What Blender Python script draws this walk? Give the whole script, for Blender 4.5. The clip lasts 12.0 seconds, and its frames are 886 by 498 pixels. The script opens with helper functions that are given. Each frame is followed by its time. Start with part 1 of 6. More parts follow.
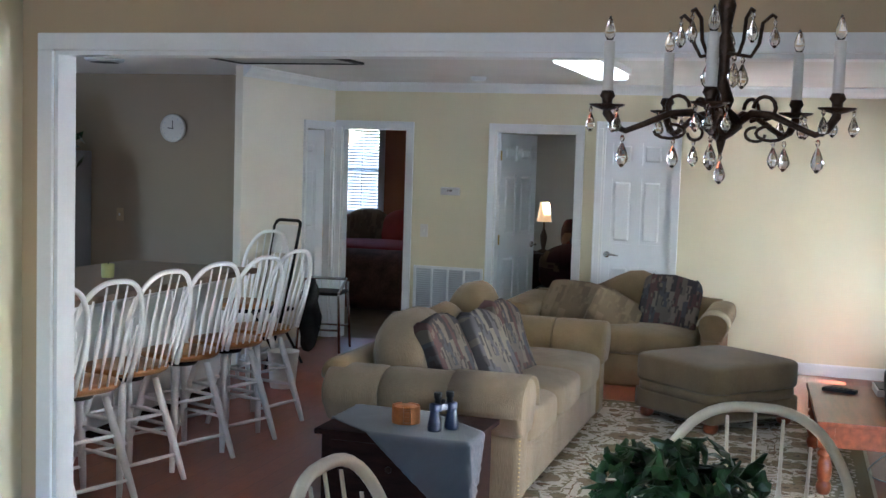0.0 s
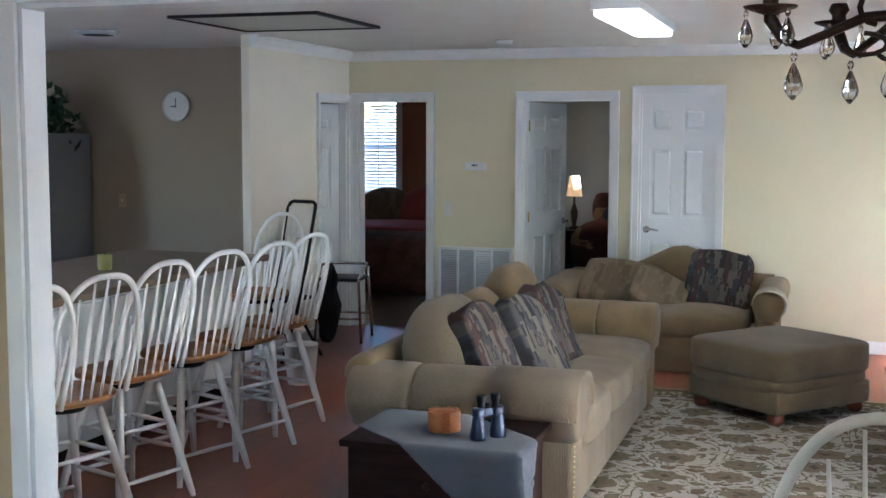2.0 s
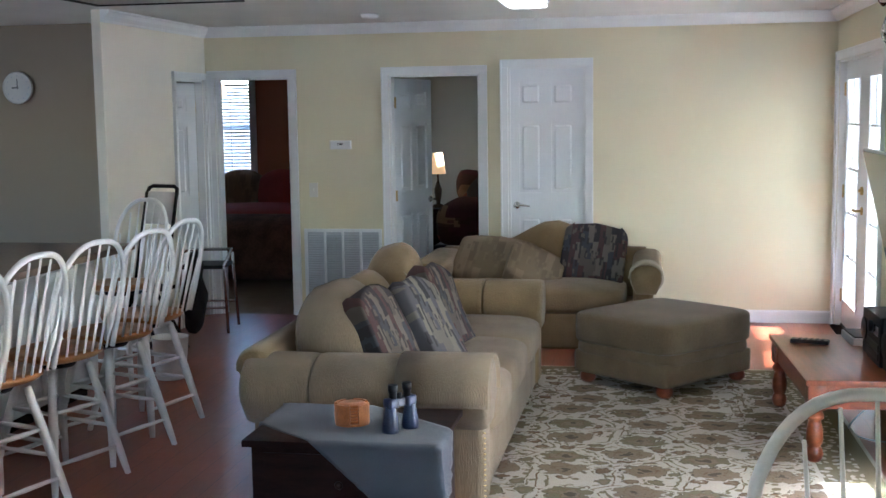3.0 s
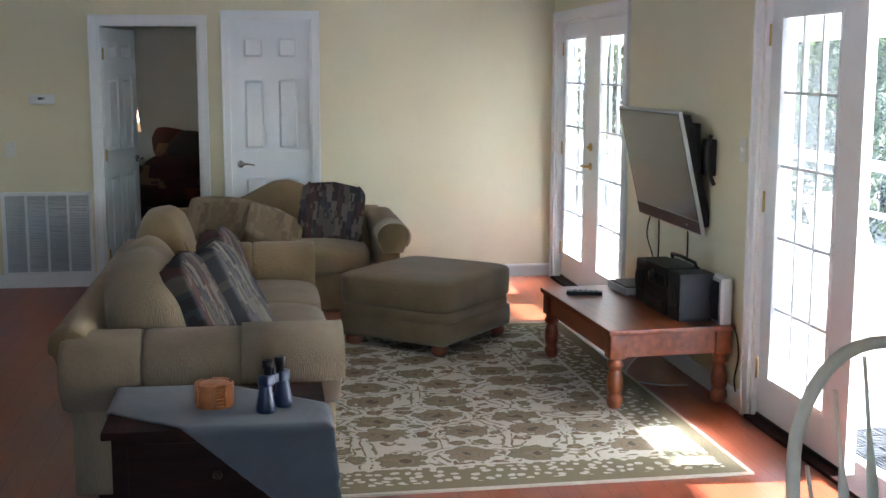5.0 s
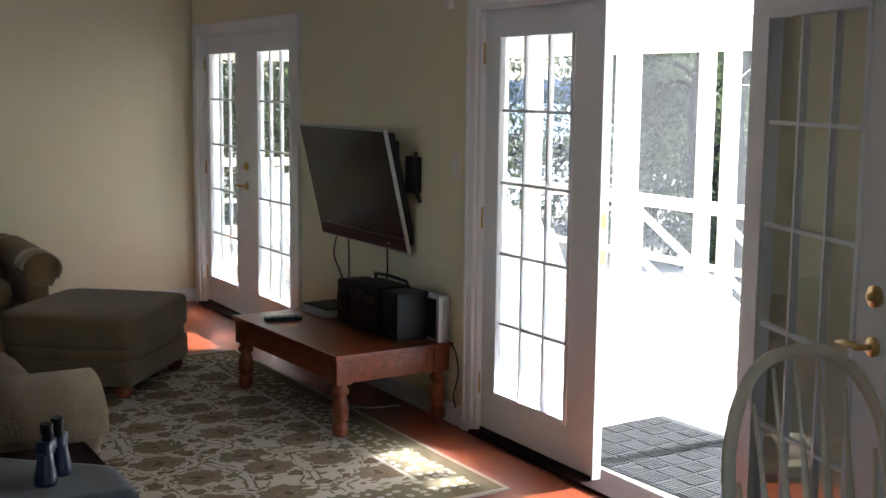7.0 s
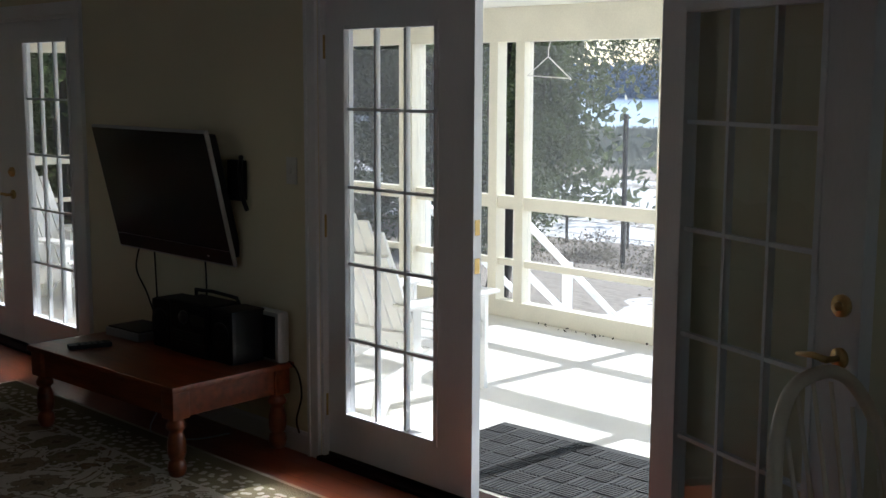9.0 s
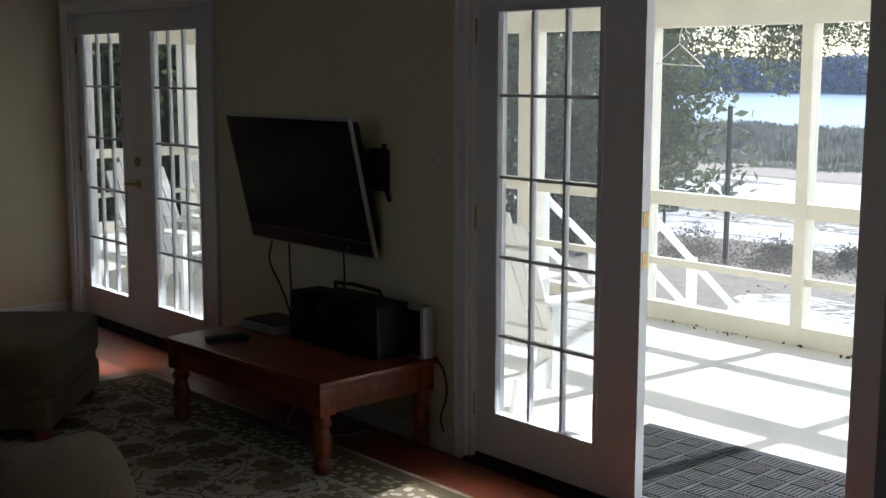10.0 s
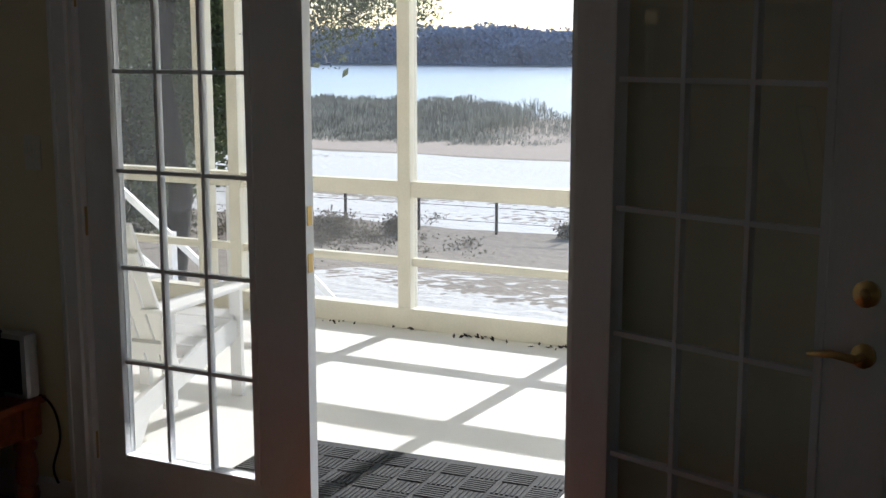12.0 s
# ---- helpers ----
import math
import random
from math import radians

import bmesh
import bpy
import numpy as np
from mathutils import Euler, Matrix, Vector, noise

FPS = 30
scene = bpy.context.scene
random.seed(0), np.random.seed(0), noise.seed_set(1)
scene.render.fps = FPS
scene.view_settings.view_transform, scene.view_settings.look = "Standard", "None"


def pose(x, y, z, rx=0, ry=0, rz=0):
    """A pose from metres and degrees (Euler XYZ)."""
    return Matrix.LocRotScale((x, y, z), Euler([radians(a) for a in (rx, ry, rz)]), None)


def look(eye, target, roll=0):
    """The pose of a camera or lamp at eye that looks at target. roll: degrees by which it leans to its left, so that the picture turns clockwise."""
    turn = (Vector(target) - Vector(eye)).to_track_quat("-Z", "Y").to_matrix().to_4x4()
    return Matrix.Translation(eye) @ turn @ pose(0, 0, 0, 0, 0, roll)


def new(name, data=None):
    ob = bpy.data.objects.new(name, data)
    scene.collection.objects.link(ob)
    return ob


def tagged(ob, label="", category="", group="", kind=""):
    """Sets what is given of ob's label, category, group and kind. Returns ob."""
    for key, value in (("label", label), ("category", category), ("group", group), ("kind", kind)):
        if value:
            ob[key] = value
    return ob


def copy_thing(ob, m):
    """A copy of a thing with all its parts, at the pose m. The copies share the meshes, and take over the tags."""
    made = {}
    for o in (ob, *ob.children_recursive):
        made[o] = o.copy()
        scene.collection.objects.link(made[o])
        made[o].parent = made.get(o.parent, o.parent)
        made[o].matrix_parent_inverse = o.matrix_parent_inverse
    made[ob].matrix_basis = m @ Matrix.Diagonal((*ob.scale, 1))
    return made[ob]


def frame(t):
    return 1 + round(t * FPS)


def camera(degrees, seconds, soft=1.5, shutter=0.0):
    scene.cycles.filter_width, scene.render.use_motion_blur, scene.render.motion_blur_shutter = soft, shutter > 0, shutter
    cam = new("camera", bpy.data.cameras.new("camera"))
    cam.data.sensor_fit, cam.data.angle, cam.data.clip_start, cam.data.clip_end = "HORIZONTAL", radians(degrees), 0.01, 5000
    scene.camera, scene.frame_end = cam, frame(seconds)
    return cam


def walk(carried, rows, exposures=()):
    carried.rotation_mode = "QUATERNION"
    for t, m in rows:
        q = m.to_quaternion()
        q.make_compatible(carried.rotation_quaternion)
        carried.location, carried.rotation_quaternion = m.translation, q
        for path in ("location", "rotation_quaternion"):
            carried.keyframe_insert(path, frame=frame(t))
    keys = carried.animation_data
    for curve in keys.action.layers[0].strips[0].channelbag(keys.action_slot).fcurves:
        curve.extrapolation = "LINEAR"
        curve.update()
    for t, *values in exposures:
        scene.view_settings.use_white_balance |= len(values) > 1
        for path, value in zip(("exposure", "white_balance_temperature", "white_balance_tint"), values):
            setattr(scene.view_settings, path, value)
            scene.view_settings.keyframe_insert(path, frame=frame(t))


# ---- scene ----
cam = camera(40.8, 12.0)

PATH = [
    (0, (-0.731, -10.487, 1.762), (-1.323, -8.583, 1.605), 1.8),
    (0.5, (-0.906, -10.336, 1.698), (-1.428, -8.409, 1.582), 1.5),
    (1, (-0.979, -10.153, 1.7), (-1.501, -8.231, 1.512), 0.7),
    (1.5, (-1.01, -9.94, 1.68), (-1.598, -8.035, 1.52), 0.9),
    (2, (-1.043, -9.801, 1.704), (-1.658, -7.908, 1.512), 0.2),
    (2.5, (-1.136, -9.748, 1.683), (-1.683, -7.834, 1.489), 2.1),
    (2.7, (-1.221, -9.687, 1.687), (-1.685, -7.753, 1.478), 0.9),
    (4.3, (-1.893, -9.376, 1.649), (-1.956, -7.394, 1.392), 0.6),
    (4.5, (-1.985, -9.334, 1.664), (-1.946, -7.35, 1.418), 0.4),
    (5, (-2.29, -9.365, 1.66), (-1.997, -7.409, 1.362), 0.1),
    (5.5, (-2.414, -9.247, 1.632), (-2.083, -7.292, 1.372), -0.1),
    (6, (-2.663, -9.122, 1.652), (-2.156, -7.204, 1.399), -2.2),
    (6.5, (-2.757, -8.931, 1.618), (-1.985, -7.099, 1.398), 0.4),
    (7, (-2.993, -8.835, 1.649), (-1.985, -7.127, 1.384), 0.7),
    (7.5, (-3.068, -8.644, 1.634), (-1.989, -6.971, 1.447), 0.3),
    (7.7, (-3.055, -8.543, 1.634), (-1.949, -6.884, 1.474), -0.5),
    (9.3, (-3.253, -8.046, 1.695), (-1.844, -6.657, 1.403), 0.5),
    (9.5, (-3.254, -7.985, 1.699), (-1.907, -6.538, 1.397), 1.6),
    (10, (-3.32, -7.755, 1.647), (-2.028, -6.257, 1.355), 0.1),
    (10.5, (-3.277, -7.599, 1.641), (-1.911, -6.174, 1.32), 0.5),
    (11, (-3.172, -7.414, 1.626), (-1.721, -6.075, 1.307), 0.2),
    (11.5, (-3.086, -7.21, 1.639), (-1.527, -5.999, 1.319), 0.5),
    (12, (-3.056, -6.983, 1.641), (-1.29, -6.106, 1.305), -0.0),
]
walk(cam, [(t, look(eye, target, roll)) for t, eye, target, roll in PATH],
     [(0, 4.25, 5250, 9), (2.7, 4.25, 5250, 9), (4.3, 4.1, 5350, 9), (5.5, 3.85, 5400, 9), (6.5, 3.35, 5600, 9), (7.0, 2.75, 5800, 10), (7.7, 2.15, 5900, 10), (9.3, 0.9, 5800, 8), (10.0, 0.92, 5800, 8), (10.5, 0.74, 5900, 9), (12, 0.50, 6050, 9.5)])

# ---------------------------------------------------------------- light
SUN = Vector((2.0, -0.11, 1.0)).normalized()
world = bpy.data.worlds.new("world")
scene.world = world
world.use_nodes = True
wn = world.node_tree
sky = wn.nodes.new("ShaderNodeTexSky")
sky.sky_type = "NISHITA"
sky.sun_disc = False
sky.sun_elevation = math.asin(SUN.z)
sky.sun_rotation = math.atan2(SUN.x, SUN.y)
sky.air_density, sky.dust_density = 1.0, 0.6
wn.links.new(sky.outputs[0], wn.nodes["Background"].inputs[0])
wn.nodes["Background"].inputs[1].default_value = 0.15
sun_data = bpy.data.lights.new("sun", "SUN")
sun_data.energy, sun_data.angle, sun_data.color = 5.0, radians(0.6), (1.0, 0.96, 0.90)
sun = new("sun", sun_data)
sun.matrix_world = look(SUN * 30, (0, 0, 0))


def fill_light(name, m, w, h, watts):
    """Added fill lamp, set as sky light in an unseen window's opening."""
    d = bpy.data.lights.new(name, "AREA")
    d.shape, d.size, d.size_y, d.energy, d.color = "RECTANGLE", w, h, watts, (0.86, 0.93, 1.0)
    new(name, d).matrix_world = m


fill_light("fill_light_south", pose(-2.1, -12.66, 1.475, 90, 0, 0), 1.55, 1.1, 1.0)
fill_light("fill_light_kitchen", pose(-9.06, -4.3, 1.525, 90, 0, -90), 1.35, 1.0, 1.3)


# ---------------------------------------------------------------- materials
def pbr(name, base, rough=0.6, metal=0.0, var=0.12, scale=3.0, bump=0.15, bscale=60.0, stretch=(1, 1, 1), spec=0.5, dark=None, sheen=0.0, thin=0.0):
    """A surface with stains at a large scale, grain at a small one, and fine relief."""
    m = bpy.data.materials.new(name)
    m.use_nodes = True
    n, l = m.node_tree.nodes, m.node_tree.links
    b = n["Principled BSDF"]
    b.inputs["Roughness"].default_value, b.inputs["Metallic"].default_value = rough, metal
    b.inputs["Specular IOR Level"].default_value = spec
    if sheen:
        b.inputs["Sheen Weight"].default_value = sheen
    co = n.new("ShaderNodeTexCoord")
    mp = n.new("ShaderNodeMapping")
    mp.inputs["Scale"].default_value = stretch
    l.new(co.outputs["Object"], mp.inputs[0])
    big, fine = n.new("ShaderNodeTexNoise"), n.new("ShaderNodeTexNoise")
    big.inputs["Scale"].default_value, fine.inputs["Scale"].default_value = scale, bscale
    big.inputs["Detail"].default_value, fine.inputs["Detail"].default_value = 5, 3
    l.new(mp.outputs[0], big.inputs[0])
    l.new(mp.outputs[0], fine.inputs[0])
    add = n.new("ShaderNodeMix")
    add.inputs[0].default_value = 0.35
    l.new(big.outputs[0], add.inputs[2])
    l.new(fine.outputs[0], add.inputs[3])
    ramp = n.new("ShaderNodeValToRGB")
    d = dark or [c * (1 - 2 * var) for c in base]
    e = [min(1, c * (1 + var)) for c in base]
    ramp.color_ramp.elements[0].position, ramp.color_ramp.elements[1].position = 0.3, 0.7
    ramp.color_ramp.elements[0].color, ramp.color_ramp.elements[1].color = (*d, 1), (*e, 1)
    l.new(add.outputs[0], ramp.inputs[0])
    l.new(ramp.outputs[0], b.inputs["Base Color"])
    if thin:
        tr, mx = n.new("ShaderNodeBsdfTranslucent"), n.new("ShaderNodeMixShader")
        mx.inputs[0].default_value = thin
        l.new(ramp.outputs[0], tr.inputs[0])
        l.new(b.outputs[0], mx.inputs[1])
        l.new(tr.outputs[0], mx.inputs[2])
        l.new(mx.outputs[0], n["Material Output"].inputs[0])
    if bump:
        bp = n.new("ShaderNodeBump")
        bp.inputs["Strength"].default_value, bp.inputs["Distance"].default_value = bump, 0.01
        l.new(fine.outputs[0], bp.inputs["Height"])
        l.new(bp.outputs[0], b.inputs["Normal"])
    return m


def glow(name, colour, strength):
    m = bpy.data.materials.new(name)
    m.use_nodes = True
    b = m.node_tree.nodes["Principled BSDF"]
    b.inputs["Base Color"].default_value = (*colour, 1)
    b.inputs["Emission Color"].default_value = (*colour, 1)
    b.inputs["Emission Strength"].default_value = strength
    return m


def glassy(name, colour=(1, 1, 1), rough=0.0, ior=1.45):
    m = bpy.data.materials.new(name)
    m.use_nodes = True
    b = m.node_tree.nodes["Principled BSDF"]
    b.inputs["Base Color"].default_value = (*colour, 1)
    b.inputs["Transmission Weight"].default_value = 1
    b.inputs["Roughness"].default_value, b.inputs["IOR"].default_value = rough, ior
    return m


WALL = pbr("wall_paint_cream", (0.735, 0.675, 0.485), 0.75, var=0.03, scale=1.2, bump=0.06, bscale=220)
# tan holds the shade of the wall that faces away from the doors
WALL_SHADED = pbr("wall_tan_shaded", (0.50, 0.385, 0.24), 0.75, var=0.03, scale=1.2, bump=0.06, bscale=220)
# the cream again, paler: daylight on the wing wall put into the colour
WALL_DAYLIT = pbr("wall_cream_daylit", (0.80, 0.75, 0.65), 0.7, var=0.03, scale=1.2, bump=0.06, bscale=220)
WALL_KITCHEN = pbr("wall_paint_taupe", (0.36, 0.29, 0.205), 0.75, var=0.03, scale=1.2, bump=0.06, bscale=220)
WALL_RUST = pbr("wall_paint_rust", (0.42, 0.17, 0.09), 0.8, var=0.05, scale=1.5, bump=0.06, bscale=200)
WALL_GREY = pbr("wall_paint_grey", (0.50, 0.50, 0.46), 0.8, var=0.04, scale=1.5, bump=0.06, bscale=200)
CEIL = pbr("ceiling_paint", (0.78, 0.77, 0.74), 0.85, var=0.03, scale=2, bump=0.25, bscale=160)
TRIM = pbr("white_gloss_paint", (0.80, 0.81, 0.82), 0.35, var=0.03, scale=4, bump=0.03, bscale=90)
DOORW = pbr("door_paint", (0.78, 0.80, 0.83), 0.38, var=0.03, scale=3, bump=0.05, bscale=120, stretch=(1, 1, 0.2))
PORCHW = pbr("porch_paint_ivory", (0.82, 0.78, 0.66), 0.5, var=0.06, scale=3, bump=0.1, bscale=80)
PORCHCEIL = pbr("porch_ceiling_paint", (0.8, 0.78, 0.72), 0.6, var=0.04, scale=2)
CONCRETE = pbr("porch_painted_concrete", (0.80, 0.78, 0.73), 0.6, var=0.05, scale=2.2, bump=0.2, bscale=120)
BRASS = pbr("brass", (0.55, 0.39, 0.16), 0.34, 1.0, var=0.1, bump=0.02)
CHROME = pbr("chrome", (0.6, 0.6, 0.62), 0.18, 1.0, var=0.05, bump=0.02)
BRONZE = pbr("aged_bronze", (0.055, 0.032, 0.02), 0.45, 0.7, var=0.35, scale=30, bump=0.3, bscale=140)
BLACKP = pbr("black_plastic", (0.008, 0.008, 0.009), 0.5, spec=0.3, var=0.2, scale=8, bump=0.05, bscale=300)
DARKP = pbr("charcoal_plastic", (0.011, 0.011, 0.013), 0.45, spec=0.35, var=0.15, scale=8, bump=0.05, bscale=300)
SILVER = pbr("silver_plastic", (0.5, 0.51, 0.52), 0.35, 0.3, var=0.06, bump=0.03)
SCREEN = pbr("television_screen", (0.022, 0.021, 0.022), 0.16, var=0.05, bump=0.0)
GLASS = glassy("window_glass")
CRYSTAL = glassy("cut_crystal", (0.97, 0.96, 0.94), 0.0, 1.55)
PINE = pbr("honey_wood", (0.46, 0.21, 0.065), 0.35, var=0.22, scale=5, bump=0.08, bscale=50, stretch=(1, 6, 6))
CHERRY = pbr("cherry_wood", (0.25, 0.062, 0.020), 0.28, var=0.28, scale=6, bump=0.06, bscale=60, stretch=(5, 0.6, 5))
DARKWOOD = pbr("dark_stained_wood", (0.022, 0.008, 0.006), 0.6, spec=0.12, var=0.3, scale=6, bump=0.08, bscale=50, stretch=(0.6, 4, 4))
TERRA = pbr("terracotta_wood", (0.50, 0.17, 0.045), 0.45, var=0.2, scale=20, bump=0.1, bscale=120)
CHAIRW = pbr("chair_white_paint", (0.80, 0.80, 0.80), 0.4, var=0.04, scale=6, bump=0.05, bscale=120)
IVORYCH = pbr("chair_ivory_paint", (0.72, 0.66, 0.56), 0.42, var=0.05, scale=6, bump=0.05, bscale=120)
FABRIC = pbr("tan_corduroy", (0.235, 0.182, 0.120), 0.95, var=0.17, scale=5, bump=0.55, bscale=240, stretch=(1, 1, 0.10), spec=0.12, sheen=0.12)
FABRIC_D = pbr("olive_tan_upholstery", (0.232, 0.163, 0.082), 0.95, var=0.15, scale=4, bump=0.45, bscale=120, spec=0.15, sheen=0.15)
OTTOMAN = pbr("dark_olive_upholstery", (0.175, 0.125, 0.066), 0.95, var=0.17, scale=4, bump=0.45, bscale=120, spec=0.12, sheen=0.2)
PIPING = pbr("pale_piping", (0.37, 0.31, 0.22), 0.9, var=0.08, bscale=200)
BLUECLOTH = pbr("slate_blue_cloth", (0.105, 0.117, 0.14), 0.9, var=0.12, scale=5, bump=0.4, bscale=320, spec=0.2, sheen=0.2)
NAVY = pbr("navy_rubber", (0.010, 0.020, 0.065), 0.42, var=0.25, scale=14, bump=0.1, bscale=200)
BLACKCLOTH = pbr("black_cloth", (0.010, 0.010, 0.012), 0.9, var=0.3, scale=8, bump=0.4, bscale=120)
COUNTER = pbr("tan_laminate", (0.22, 0.16, 0.11), 0.45, var=0.12, scale=30, bump=0.05, bscale=200)
CANDLEG = pbr("lime_candle_wax", (0.55, 0.58, 0.22), 0.5, var=0.08)
CANDLEW = pbr("candle_sleeve", (0.62, 0.60, 0.57), 0.5, var=0.04)
RUBBER = pbr("black_rubber_mat", (0.024, 0.025, 0.028), 0.8, var=0.25, scale=9, bump=0.3, bscale=150)
GRILLE = pbr("grille_grey", (0.50, 0.52, 0.56), 0.5, var=0.05, scale=5)
CARPET = pbr("beige_carpet", (0.36, 0.29, 0.21), 1.0, var=0.1, scale=4, bump=0.6, bscale=300)
RED = pbr("red_bedding", (0.36, 0.06, 0.045), 0.9, var=0.15, scale=5, bump=0.3, bscale=60)
BROWNBED = pbr("brown_bedspread", (0.21, 0.095, 0.06), 0.95, var=0.3, scale=7, bump=0.5, bscale=40)
STEEL = pbr("refrigerator_grey", (0.21, 0.21, 0.22), 0.45, 0.2, var=0.06)
BARK = pbr("oak_bark", (0.03, 0.024, 0.02), 0.95, var=0.4, scale=5, bump=1.0, bscale=30, stretch=(1, 1, 0.3))
LEAF = pbr("oak_leaves", (0.09, 0.115, 0.045), 0.5, var=0.5, scale=2.5, bump=0.0, thin=0.5)
MOSSY = pbr("grey_green_leaves", (0.10, 0.118, 0.065), 0.6, var=0.5, scale=2.0, bump=0.0, thin=0.5)
IVY = pbr("ivy_leaves", (0.022, 0.065, 0.020), 0.4, var=0.5, scale=25, bump=0.0)
REED = pbr("marsh_reeds", (0.27, 0.275, 0.225), 0.9, var=0.35, scale=0.5, bump=0.0, thin=0.4)
# distance haze over the far shore is put into this blue base
FARWOOD_HAZE = pbr("hazy_far_woods", (0.20, 0.275, 0.41), 1.0, var=0.3, scale=0.25, bump=0.0)
BRUSH = pbr("dry_winter_brush", (0.20, 0.175, 0.135), 0.95, var=0.4, scale=2.0, bump=0.0, thin=0.3)
IRON = pbr("weathered_iron", (0.04, 0.035, 0.03), 0.8, var=0.3, scale=10)
POTM = pbr("woven_basket", (0.20, 0.12, 0.06), 0.8, var=0.3, scale=30, bump=0.6, bscale=120)
WHITEP = pbr("white_plastic", (0.72, 0.70, 0.64), 0.45, var=0.05)
SHADE = glow("lit_lamp_shade", (1.0, 0.60, 0.28), 0.036)
TUBE = glow("fluorescent_panel", (1.0, 0.97, 0.90), 0.22)
FANGLOW = glow("fan_light_globe", (1.0, 0.72, 0.42), 0.15)


def node_mat(name, rough=0.9, spec=0.3):
    m = bpy.data.materials.new(name)
    m.use_nodes = True
    b = m.node_tree.nodes["Principled BSDF"]
    b.inputs["Roughness"].default_value = rough
    b.inputs["Specular IOR Level"].default_value = spec
    return m, m.node_tree.nodes, m.node_tree.links, b


def mth(n, l, op, a, b=0.0):
    k = n.new("ShaderNodeMath")
    k.operation = op
    for i, v in enumerate((a, b)):
        if isinstance(v, (int, float)):
            k.inputs[i].default_value = v
        else:
            l.new(v, k.inputs[i])
    return k.outputs[0]


def mixc(n, l, f, a, b):
    k = n.new("ShaderNodeMix")
    k.data_type = "RGBA"
    if isinstance(f, (int, float)):
        k.inputs[0].default_value = f
    else:
        l.new(f, k.inputs[0])
    for i, v in ((6, a), (7, b)):
        if isinstance(v, tuple):
            k.inputs[i].default_value = (*v, 1)
        else:
            l.new(v, k.inputs[i])
    return k.outputs[2]


def floor_material():
    """Red-brown laminate boards that run north, with a satin sheen."""
    m, n, l, b = node_mat("red_brown_laminate", 0.32, 0.5)
    co, sep = n.new("ShaderNodeTexCoord"), n.new("ShaderNodeSeparateXYZ")
    l.new(co.outputs["Object"], sep.inputs[0])
    brick = n.new("ShaderNodeTexBrick")
    mp = n.new("ShaderNodeMapping")
    mp.inputs["Rotation"].default_value = (0, 0, radians(90))
    l.new(co.outputs["Object"], mp.inputs[0])
    l.new(mp.outputs[0], brick.inputs[0])
    brick.inputs["Color1"].default_value, brick.inputs["Color2"].default_value = (0.30, 0.072, 0.029, 1), (0.235, 0.055, 0.023, 1)
    brick.inputs["Mortar"].default_value = (0.07, 0.018, 0.01, 1)
    for key, v in (("Scale", 1.0), ("Mortar Size", 0.0015), ("Brick Width", 1.2), ("Row Height", 0.12)):
        brick.inputs[key].default_value = v
    no, mp2 = n.new("ShaderNodeTexNoise"), n.new("ShaderNodeMapping")
    mp2.inputs["Scale"].default_value = (30, 2, 1)
    l.new(co.outputs["Object"], mp2.inputs[0])
    l.new(mp2.outputs[0], no.inputs[0])
    no.inputs["Detail"].default_value = 6
    l.new(mixc(n, l, mth(n, l, "MULTIPLY", no.outputs[0], 0.5), brick.outputs[0], (0.16, 0.036, 0.016)), b.inputs["Base Color"])
    r = mth(n, l, "ADD", mth(n, l, "MULTIPLY", no.outputs[0], 0.15), 0.24)
    l.new(r, b.inputs["Roughness"])
    return m


